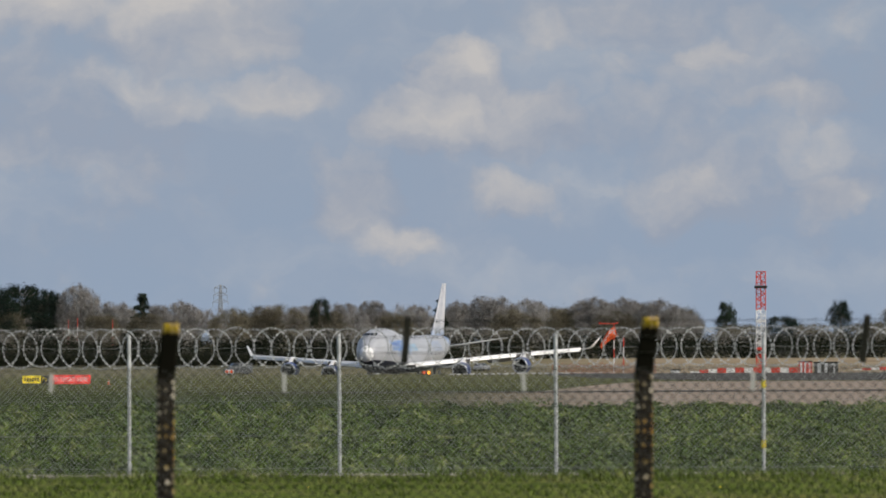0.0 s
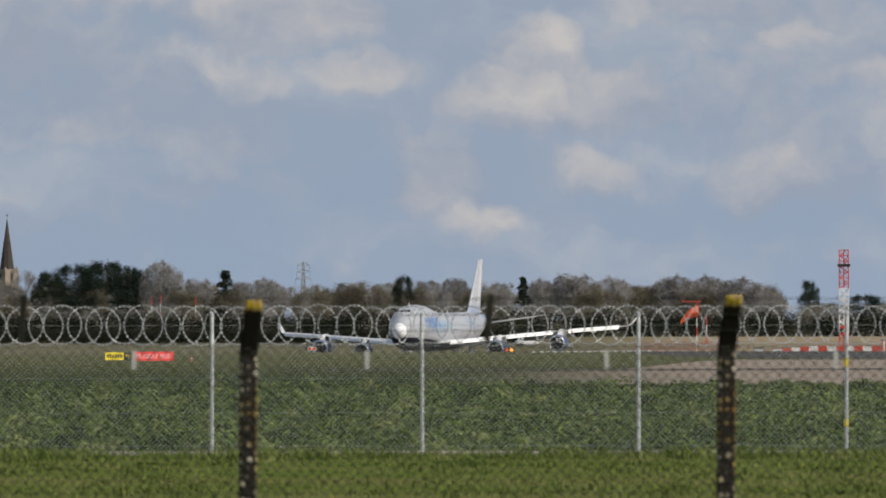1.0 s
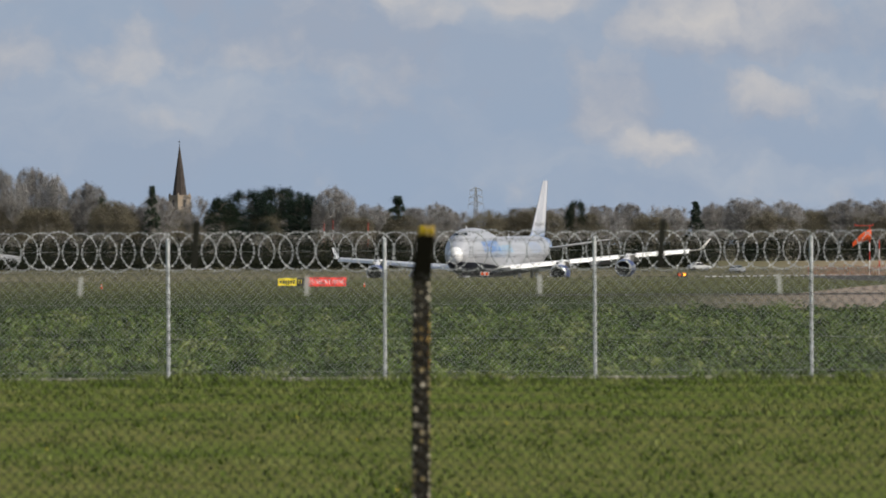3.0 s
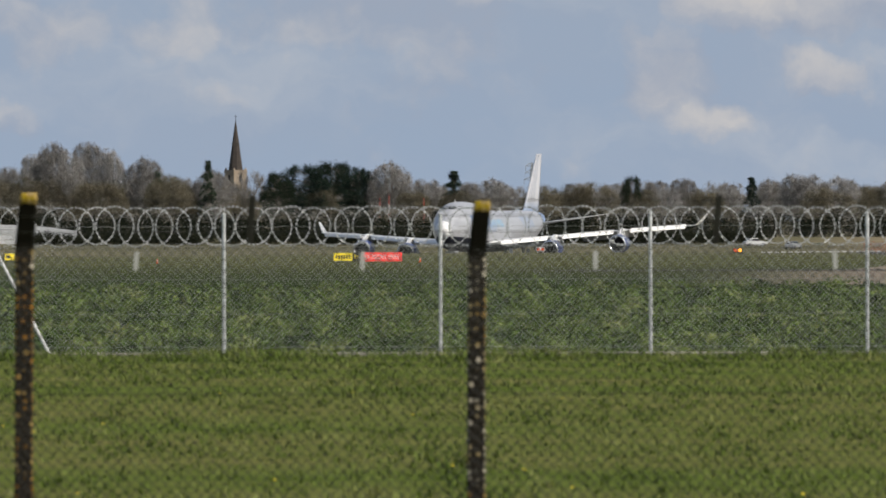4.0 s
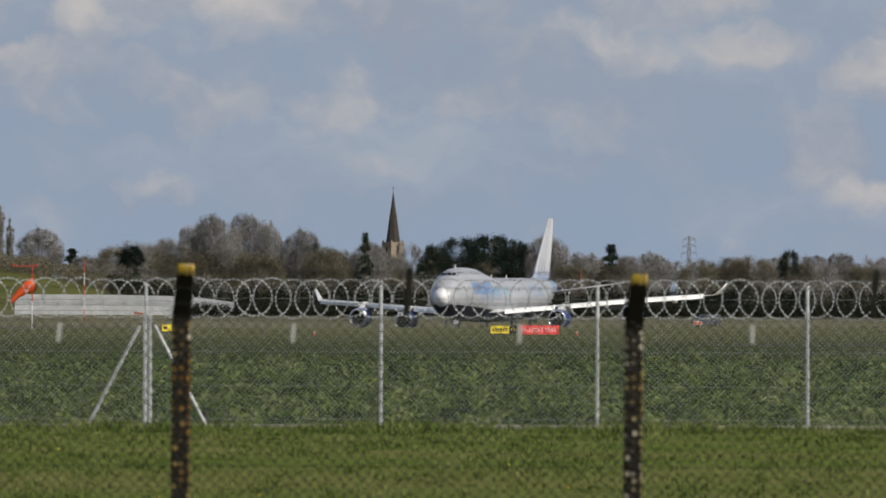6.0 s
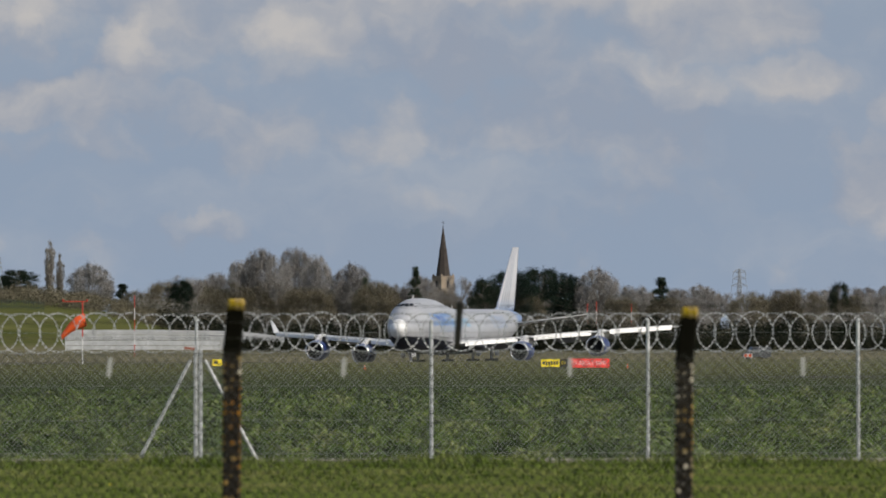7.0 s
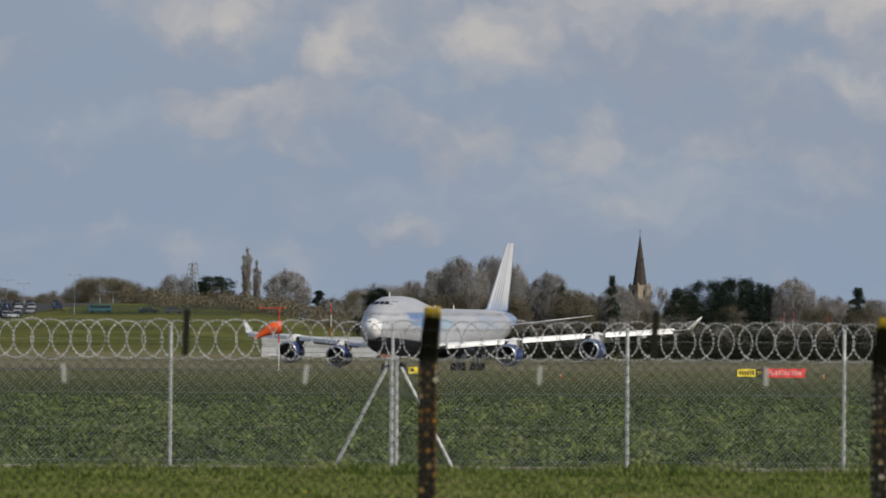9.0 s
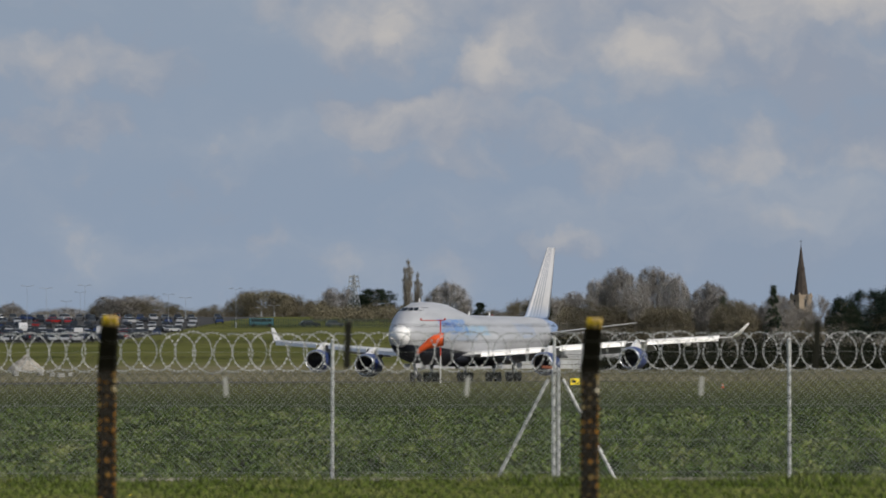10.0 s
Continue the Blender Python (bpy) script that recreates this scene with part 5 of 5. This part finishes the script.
def lattice_mast(u, dist, top):
    p = on_ground(u, dist)
    H = height(top, dist) - p.translation.z
    mast = thing("glide_path_mast", "red and white triangular lattice antenna mast", "mast", p)
    R = 0.92
    cor = [Vector((R * math.cos(a), R * math.sin(a), 0)) for a in (-2.4, -0.74, 1.57)]
    n = 20
    bands = [(0.0, 0.12, 1), (0.12, 0.27, 0), (0.27, 0.645, 1), (0.645, 1.0, 0)]
    for lo, hi, w in bands:
        bm = bmesh.new()
        for i in range(n):
            t0, t1 = i / n, (i + 1) / n
            if not lo <= (t0 + t1) / 2 < hi:
                continue
            for j in range(3):
                a, b = cor[j], cor[(j + 1) % 3]
                up0, up1 = Vector((0, 0, H * t0)), Vector((0, 0, H * t1))
                rod(bm, a + up0, a + up1, 0.085, n=6)
                rod(bm, (a if i % 2 else b) + up0, (b if i % 2 else a) + up1, 0.055, n=4)
                rod(bm, a + up1, b + up1, 0.05, n=4)
        join("lattice_section", bm, (RED, WHITE)[w], mast, False, ("red", "white")[w] + " lattice section")
    for t in (0.86, 0.55, 0.3):
        bm = bmesh.new()
        z = H * t
        box(bm, (0, -R - .3, z), (1.9 if t > .8 else 1.3, .4, .4), None, .05)
        rod(bm, (0, -R - .3, z), (0, 0, z), .08)
        join("antenna", bm, (DARKSTEEL, WHITE, RED)[int(t < .8) + int(t < .5)], mast)
    bm = bmesh.new()
    box(bm, (0, 0, .2), (2.6, 2.6, .5), None, .05)
    join("footing", bm, KERB, mast)


lattice_mast(1337, 1420, 42)


def striped_barrier(u0, u1, dist, label, low, high):
    """A long low beam in red and white lengths, on dark trestles."""
    m = on_ground((u0 + u1) / 2, dist)
    w = (u1 - u0) * dist / F
    z0, z1 = height(low, dist) - m.translation.z, height(high, dist) - m.translation.z
    bar = thing("striped_barrier", label, "barrier", m, "striped barriers")
    n = max(3, round(w / 1.25))
    for i in range(n):
        bm = bmesh.new()
        x = -w / 2 + (i + .5) * w / n
        t = min(1.0, .35 + i * .2)
        box(bm, (x, 0, z0 + (z1 - z0) * t / 2), (w / n - .01, .5, (z1 - z0) * t), None, .03)
        join("beam", bm, (WHITE, RED)[i % 2], bar)
        if i % 2:
            bm = bmesh.new()
            rod(bm, (x, -.5, -.1), (x, 0, z0 + .1), .09), rod(bm, (x, .5, -.1), (x, 0, z0 + .1), .09)
            join("trestle", bm, DARKSTEEL, bar)


striped_barrier(1212, 1402, 1310, "long red and white striped beam on dark trestles", 221, 212)
striped_barrier(1500, 1640, 1330, "red and white striped obstacle beam beside road", 217, 211)


def cabin(u, dist, w, h, mats, label):
    c = thing("equipment_cabin", label, "cabin", on_ground(u, dist), "equipment cabins")
    bm = bmesh.new()
    box(bm, (0, 0, h / 2), (w, w * .8, h), None, .04)
    join("body", bm, mats[0], c)
    for i, x in enumerate((-w * .3, 0, w * .3)):
        bm = bmesh.new()
        box(bm, (x, -w * .4 - .03, h / 2), (w * .14, .05, h * .9))
        join("stripe", bm, mats[1], c)
    bm = bmesh.new()
    box(bm, (0, 0, h + .06), (w + .2, w * .8 + .2, .14), None, .03)
    join("roof", bm, DARKSTEEL, c)
    bm = bmesh.new()
    box(bm, (w * .18, -w * .4 - .06, h * .42), (w * .26, .05, h * .8))
    join("door", bm, mats[0], c)


cabin(1415, 1300, 1.8, 1.9, (RED, WHITE), "small red and white striped equipment cabin")
cabin(1185, 1380, 1.3, 1.6, (GALV, WHITE), "small grey equipment cabin beside striped beam")
cabin(1452, 1290, 3.2, 1.7, (DARKSTEEL, GALV), "dark slatted equipment shelter")

def picket_row():
    a, b = 968, 1150
    fence = thing("picket_fence", "row of thin rust-orange pickets on bare ground", "fence", on_ground((a + b) / 2, 1185))
    n = 44
    w = (b - a) * 1185 / F
    for i in range(n):
        bm = bmesh.new()
        x = -w / 2 + w * i / (n - 1)
        rod(bm, (x, 0, -.1), (x + random.uniform(-.05, .05), 0, random.uniform(1.05, 1.4)), .055, n=5)
        join("picket", bm, RUST, fence)
    for z in (.35, .95):
        bm = bmesh.new()
        box(bm, (0, .08, z), (w, .05, .06))
        join("rail", bm, RUST, fence)


picket_row()


def barriers():
    """Low white kerb blocks along the service road."""
    bm = bmesh.new()
    loft(bm, [[(x, y * k, z) for y, z, k in ((-.2, 0, 1), (.2, 0, 1), (.08, .15, 1), (-.08, .15, 1))] for x in (-.26, .26)])
    me = bpy.data.meshes.new("block")
    bm.to_mesh(me)
    bm.free()
    me.materials.append(TAG)
    for i in range(24):
        o = new("road_block", me)
        o.matrix_world = on_ground(790 + 12.0 * i, 1150 + 2.0 * i, random.uniform(-6, 6), 0.04)
        tagged(o, "low white concrete road block", "barrier", "white blocks along the road")


barriers()


def glow(name, colour, power):
    m = bpy.data.materials.new(name)
    m.use_nodes = True
    k = Nodes(m.node_tree)
    e = k.n("ShaderNodeEmission", {0: (*colour, 1.0), 1: power})
    k.n("ShaderNodeOutputMaterial", {0: e.outputs[0]})
    return m


AMBER = glow("amber lamp", (1.0, 0.36, 0.03), 3.2)


def guard_light(u, dist, lit):
    g = thing("guard_light", "twin-lamp runway guard light" + (" glowing amber" if lit else " with orange hood"), "light", on_ground(u, dist), "guard lights")
    bm = bmesh.new()
    box(bm, (0, 0, .42), (1.15, .3, .5), None, .05)
    rod(bm, (-.35, 0, -.05), (-.35, 0, .3), .05), rod(bm, (.35, 0, -.05), (.35, 0, .3), .05)
    join("housing", bm, DARKSTEEL if lit else WHITE, g)
    for x in (-.28, .28):
        bm = bmesh.new()
        rod(bm, (x, -.13, .44), (x, -.2, .44), .2, n=14)
        join("lamp", bm, (AMBER if x > 0 else ORANGE) if lit else ORANGE, g, False, "amber lamp")


guard_light(745, 1130, True)
guard_light(396, 1200, False)


def edge_marker(u, dist, mat, label):
    o = thing("edge_marker", label, "marker", on_ground(u, dist), "edge markers")
    bm = bmesh.new()
    loft(bm, [[(r * math.cos(a), r * math.sin(a), z) for a in [i * math.pi / 5 for i in range(10)]] for z, r in ((0, .1), (.03, .1), (.04, .06), (.32, .05), (.35, .02))])
    join("body", bm, mat, o)
    bm = bmesh.new()
    rod(bm, (0, 0, .2), (0, 0, .26), .065, n=10)
    join("collar", bm, WHITE, o)


for u, d in ((-282, 760), (183, 800)):
    edge_marker(u, d, ORANGE, "small orange edge marker in the grass")
for u, d, w in ((-1452, 1786, 1.3), (-1488, 1792, 1.0), (-1468, 1788, .9), (-1532, 1790, 1.0), (-1436, 1789, .8)):
    bm = bmesh.new()
    box(bm, (0, 0, .35), (w, .7, .8), None, .06)
    o = join("concrete_block", bm, TAG)
    o.matrix_world = on_ground(u, d, 12 * w)
    tagged(o, "small white concrete block on grass", "concrete block", "white blocks beside the heap")


# ---- blast wall, gravel heap ----
def blast_wall():
    d, u0, u1 = 1815.0, -812, -424
    w = (u1 - u0) * d / F
    m = on_ground((u0 + u1) / 2, d, -3)
    wall = thing("blast_wall", "long pale grey slatted jet blast wall on grass", "wall", m)
    z0, zt = -0.3, height(168, d) - m.translation.z
    n = 16
    for i in range(n):
        x0, x1 = -w / 2 + w * i / n, -w / 2 + w * (i + 1) / n
        fall = lambda x: zt - 0.8 * max(0.0, (x + w * .1) / w) - max(0.0, (x - w * .3) / (w * .2)) * 0.9
        for j in range(4):
            bm = bmesh.new()
            a0, a1 = fall(x0), fall(x1)
            f0, f1 = j / 4 + .012, (j + 1) / 4 - .012
            y = .12 * (3 - j)
            v = [bm.verts.new((x, yy, zz)) for yy in (-y, -y + .12) for x, zz in ((x0 + .03, z0 + (a0 - z0) * f0), (x1 - .03, z0 + (a1 - z0) * f0), (x1 - .03, z0 + (a1 - z0) * f1), (x0 + .03, z0 + (a0 - z0) * f1))]
            for q in ((0, 1, 2, 3), (7, 6, 5, 4), (0, 4, 5, 1), (1, 5, 6, 2), (2, 6, 7, 3), (3, 7, 4, 0)):
                bm.faces.new([v[t] for t in q])
            join("slat", bm, PALE, wall)
        bm = bmesh.new()
        rod(bm, (x0, .3, z0), (x0, .12, fall(x0) - .05), .07, n=6)
        join("stanchion", bm, GALV, wall)


PALE = paint("pale weathered sheet", (0.56, 0.57, 0.58), 0.7, 0.1, 0.14, 0.5)
blast_wall()


def heap():
    bm = bmesh.new()
    bmesh.ops.create_icosphere(bm, subdivisions=4, radius=1.0)
    for v in bm.verts:
        r = math.hypot(v.co.x, v.co.y)
        v.co.z = 1.15 * max(0.0, 1 - r) ** 0.85 + 0.10 * noise.noise(v.co * 5) + 0.04 * noise.noise(v.co * 17) if v.co.z > -.1 else -.1
        v.co.x *= 3.6
        v.co.y *= 2.6
        v.co.z *= 2.7
    ob = join("gravel_heap", bm, KERB)
    ob.matrix_world = on_ground(-1514, 1808, 0, -.02)
    tagged(ob, "grey heap of gravel on rough grass", "gravel heap")


heap()


# ---- vehicles ----
PAINTS = [paint("car paint " + n, c, 0.25, 0.2, 0.04, 0.5, 0, 0.6) for n, c in (("white", (.75, .75, .75)), ("silver", (.45, .46, .48)), ("black", (.015, .015, .018)), ("blue", (.03, .05, .13)), ("grey", (.10, .105, .11)), ("red", (.3, .02, .02)))]
CAR_GLASS = paint("car glass", (.02, .025, .03), 0.08, 0, 0.05, 1, 0, .7)


def car_meshes(length, wide, tall, van):
    """Body, glass and wheel meshes of a car or van; x forward."""
    def shell(profile, half, inset):
        bm = bmesh.new()
        rows = [[bm.verts.new((x, s * half * k, z)) for x, z, k in profile] for s in (-1, 1)]
        n = len(profile)
        bm.faces.new(rows[0][::-1]), bm.faces.new(rows[1])
        for i in range(n):
            bm.faces.new((rows[0][i], rows[0][(i + 1) % n], rows[1][(i + 1) % n], rows[1][i]))
        bmesh.ops.bevel(bm, geom=bm.edges[:], offset=inset, segments=2, affect="EDGES")
        return bm
    L = length / 2
    if van:
        body = shell([(-L, .35, 1), (L, .35, 1), (L, 1.0, 1), (L - .9, 1.15, 1), (L - 1.6, tall, .92), (-L, tall, .92)], wide / 2, .05)
        glass = shell([(L - .98, 1.2, 1), (L - 1.58, tall - .12, .93), (L - 2.4, tall - .12, .93), (L - 2.4, 1.2, 1)], wide / 2 + .012, .01)
    else:
        body = shell([(-L, .32, 1), (L, .32, 1), (L, .72, .95), (L - 1.1, .92, .97), (-L + .2, .95, .97), (-L, .8, .95)], wide / 2, .06)
        glass = shell([(L - 1.15, .9, .95), (L - 1.95, tall - .06, .78), (-L + .9, tall - .04, .78), (-L + .25, .92, .95)], wide / 2, .04)
    roof = shell([(L - 1.85, tall - .07, .80), (L - 2.0, tall, .76), (-L + .95, tall, .76), (-L + .8, tall - .08, .80)], wide / 2, .02) if not van else None
    wheel = bmesh.new()
    rod(wheel, (0, -.1, 0), (0, .1, 0), .32, n=14)
    out = []
    for nm, b in (("body", body), ("glass", glass), ("roof", roof), ("wheel", wheel)):
        if b is None:
            out.append(None)
            continue
        me = bpy.data.meshes.new(nm)
        b.to_mesh(me)
        b.free()
        out.append(me)
    return out


MODELS = {}


def car(m, colour, size=(4.3, 1.75, 1.46), van=False, label="", group="cars in the car park"):
    key = (size, van)
    if key not in MODELS:
        MODELS[key] = car_meshes(*size, van)
    body, glass, roof, wheel = MODELS[key]
    names = ("white", "silver", "black", "dark blue", "grey", "red")
    c = thing("van" if van else "car", label or ("parked " + names[colour] + (" panel van" if van else " car") + " on sloping car park"), "van" if van else "car", m, group)
    for nm, me, mat in (("body", body, PAINTS[colour]), ("window_glass", glass, CAR_GLASS), ("roof", roof, PAINTS[colour])):
        if me is None:
            continue
        o = new(nm, me)
        o.parent = c
        if not me.materials:
            me.materials.append(mat)
        o.material_slots[0].link = "OBJECT"
        o.material_slots[0].material = mat
    for x in (-size[0] * .31, size[0] * .31):
        for y in (-size[1] * .46, size[1] * .46):
            o = new("wheel", wheel)
            o.parent = c
            if not wheel.materials:
                wheel.materials.append(DARK)
            o.location = (x, y, .32)


def car_park():
    """Rows of cars parked nose to tail across the slope; the lot narrows towards the grass bank."""
    rnd = random.Random(4)
    rows_ = ((1978, -1400), (1985, -1392), (2004, -1372), (2011, -1366), (2028, -1345), (2035, -1338), (2054, -1318), (2061, -1310), (2082, -1288), (2089, -1280), (2114, -1250), (2121, -1240), (2150, -1205), (2185, -1165), (2215, -1150))
    for d, end in rows_:
        u = -1650.0 + rnd.uniform(0, 20)
        while u < end:
            if rnd.random() < 0.93:
                van = rnd.random() < 0.05
                size = (5.2, 1.95, 2.2) if van else rnd.choice([(4.3, 1.75, 1.46), (4.1, 1.8, 1.62), (4.6, 1.8, 1.45)])
                turn = rnd.choice((90, -90)) if rnd.random() < 0.85 else 55
                car(on_ground(u, d, turn + rnd.uniform(-4, 4)), 0 if van else rnd.choice((0, 0, 1, 1, 1, 2, 2, 2, 3, 3, 4, 4, 5)), size, van)
            u += rnd.uniform(20, 25) if rnd.random() < .9 else 42


car_park()
car(on_ground(411, 1780, 200), 4, (5.2, 1.95, 2.2), True, "grey panel van parked beyond the runway", "vehicles beyond the runway")
car(on_ground(776, 1800, 20), 0, (4.3, 1.75, 1.46), False, "white car parked beyond the runway", "vehicles beyond the runway")
car(on_ground(843, 1790, 70), 1, (4.6, 1.8, 1.45), False, "silver car parked beyond the runway", "vehicles beyond the runway")


def minibus(u, dist):
    c = thing("minibus", "teal minibus parked behind green fence", "minibus", on_ground(u, dist, 4), "minibuses")
    bm = bmesh.new()
    box(bm, (0, 0, 1.15), (5.6, 2.0, 1.6), None, .15)
    join("body", bm, TEAL, c)
    for i in range(4):
        bm = bmesh.new()
        box(bm, (-1.75 + 1.15 * i, -1.01, 1.5), (1.0, .05, .6), None, .02)
        join("window", bm, CAR_GLASS, c)
    for x in (-1.75, 1.75):
        bm = bmesh.new()
        rod(bm, (x, -1.0, .4), (x, 1.0, .4), .4, n=16)
        join("wheel", bm, DARK, c)


TEAL = paint("teal coach paint", (.05, .13, .16), .35, 0, .08, .5)
minibus(-1098, 2157)
car(on_ground(-1012, 2158, 10), 2, (4.6, 1.8, 1.45), False, "parked black car behind green fence")
car(on_ground(-968, 2158, 8), 4, (4.3, 1.75, 1.46), False, "parked grey car behind green fence")


def palisade():
    d = 2150.0
    f = thing("palisade_fence", "dark green palisade fence above the grass slope", "fence", on_ground(-1000, d))
    w = 300 * d / F
    for i in range(70):
        x = -w / 2 + w * i / 69
        q = f.matrix_world @ Vector((x, 0, 0))
        z = ground_z(q.x, q.y) - f.matrix_world.translation.z
        bm = bmesh.new()
        loft(bm, [[(x + a * k, b, z + h) for a, b in ((-.07, 0), (.07, 0), (.07, .05), (-.07, .05))] for h, k in ((-.1, 1), (1.95, 1), (2.15, .2))])
        join("pale", bm, GREENP, f)
    for z in (.5, 1.7):
        bm = bmesh.new()
        for i in range(12):
            xs = [-w / 2 + w * (i + t) / 12 for t in (0, 1)]
            zs = []
            for x in xs:
                q = f.matrix_world @ Vector((x, 0, 0))
                zs.append(ground_z(q.x, q.y) - f.matrix_world.translation.z + z)
            rod(bm, (xs[0], .09, zs[0]), (xs[1], .09, zs[1]), .04, n=5)
        join("rail", bm, GREENP, f)


GREENP = paint("green fence paint", (.03, .06, .05), .6, 0, .15, 1)
palisade()


def street_lamp(u, dist, top, heads=2):
    p = on_ground(u, dist)
    H = height(top, dist) - p.translation.z
    s = thing("street_lamp", "tall steel car park lamp with twin heads", "street lamp", p, "car park lamps")
    bm = bmesh.new()
    rod(bm, (0, 0, -.1), (0, 0, 1.2), .13), rod(bm, (0, 0, 1.2), (0, 0, H), .04, .025)
    join("column", bm, PYL, s)
    for sx in ((-1, 1) if heads == 2 else (1,)):
        bm = bmesh.new()
        rod(bm, (0, 0, H - .1), (sx * .7, 0, H + .05), .03)
        join("arm", bm, PYL, s)
        bm = bmesh.new()
        box(bm, (sx * 1.05, 0, H + .08), (.8, .3, .12), None, .05)
        join("lamp_head", bm, PYL, s)


for u, d, v in ((-1143, 2150, 62), (-1512, 2120, 57), (-1478, 2230, 61), (-1410, 2150, 56), (-1418, 2260, 68), (-1262, 2180, 72), (-1232, 2240, 78), (-1443, 2330, 84), (-1098, 2300, 96), (-1075, 2280, 92)):
    street_lamp(u, d, v)


def thin_mast(u, dist, top, label="thin red and white banded obstruction mast"):
    p = on_ground(u, dist)
    H = height(top, dist) - p.translation.z
    s = thing("marker_mast", label, "mast", p, "banded masts")
    for i in range(5):
        bm = bmesh.new()
        rod(bm, (0, 0, H * i / 5), (0, 0, H * (i + 1) / 5), .075, n=8)
        join("mast_section", bm, (RED, WHITE)[i % 2], s)


thin_mast(-689, 1790, 108), thin_mast(112, 2340, 124), thin_mast(128, 2345, 120), thin_mast(190, 2345, 124), thin_mast(1094, 1480, 158)


def motions():
    """The jet rolls down the runway and gathers speed."""
    h = Vector((-math.sin(radians(PSI)), -math.cos(radians(PSI)), 0))
    start = Vector((62.5, 1668.0, 0))
    rows = []
    for i in range(21):
        t = i * 0.5
        s = -0.56 + 38.46 * t + 1.031 * t * t
        p = start + h * s
        p.z = ground_z(p.x - h.x * 30, p.y - h.y * 30) + 0.05
        # the runway falls towards the near end and to one side, and flattens out further on
        nose_down = np.interp(t, (0, 2, 4.5, 5.5, 8.5, 10), (0.90, 0.85, 0.60, 0.52, 0.35, 0.10))
        bank = np.interp(t, (0, 2, 4.5, 5.5, 8.5, 10), (1.05, 1.15, 1.02, 0.95, 0.72, 0.40))
        gear = Matrix.Translation((-32.0, 0, 0))
        m = Matrix.Translation(p) @ Matrix.Rotation(radians(-90 - PSI), 4, "Z") @ gear @ Matrix.Rotation(radians(nose_down), 4, "Y") @ Matrix.Rotation(radians(bank), 4, "X") @ gear.inverted()
        rows.append((t, m))
    walk(plane, rows)
    for sock, z, turn, droop in SOCKS:
        walk(sock, [(t, Matrix.Translation((0, 0, z)) @ Matrix.Rotation(radians(-a), 4, "Y") @ Matrix.Rotation(radians(4 * math.sin(t * 7)), 4, "X")) for t, a in droop])


motions()
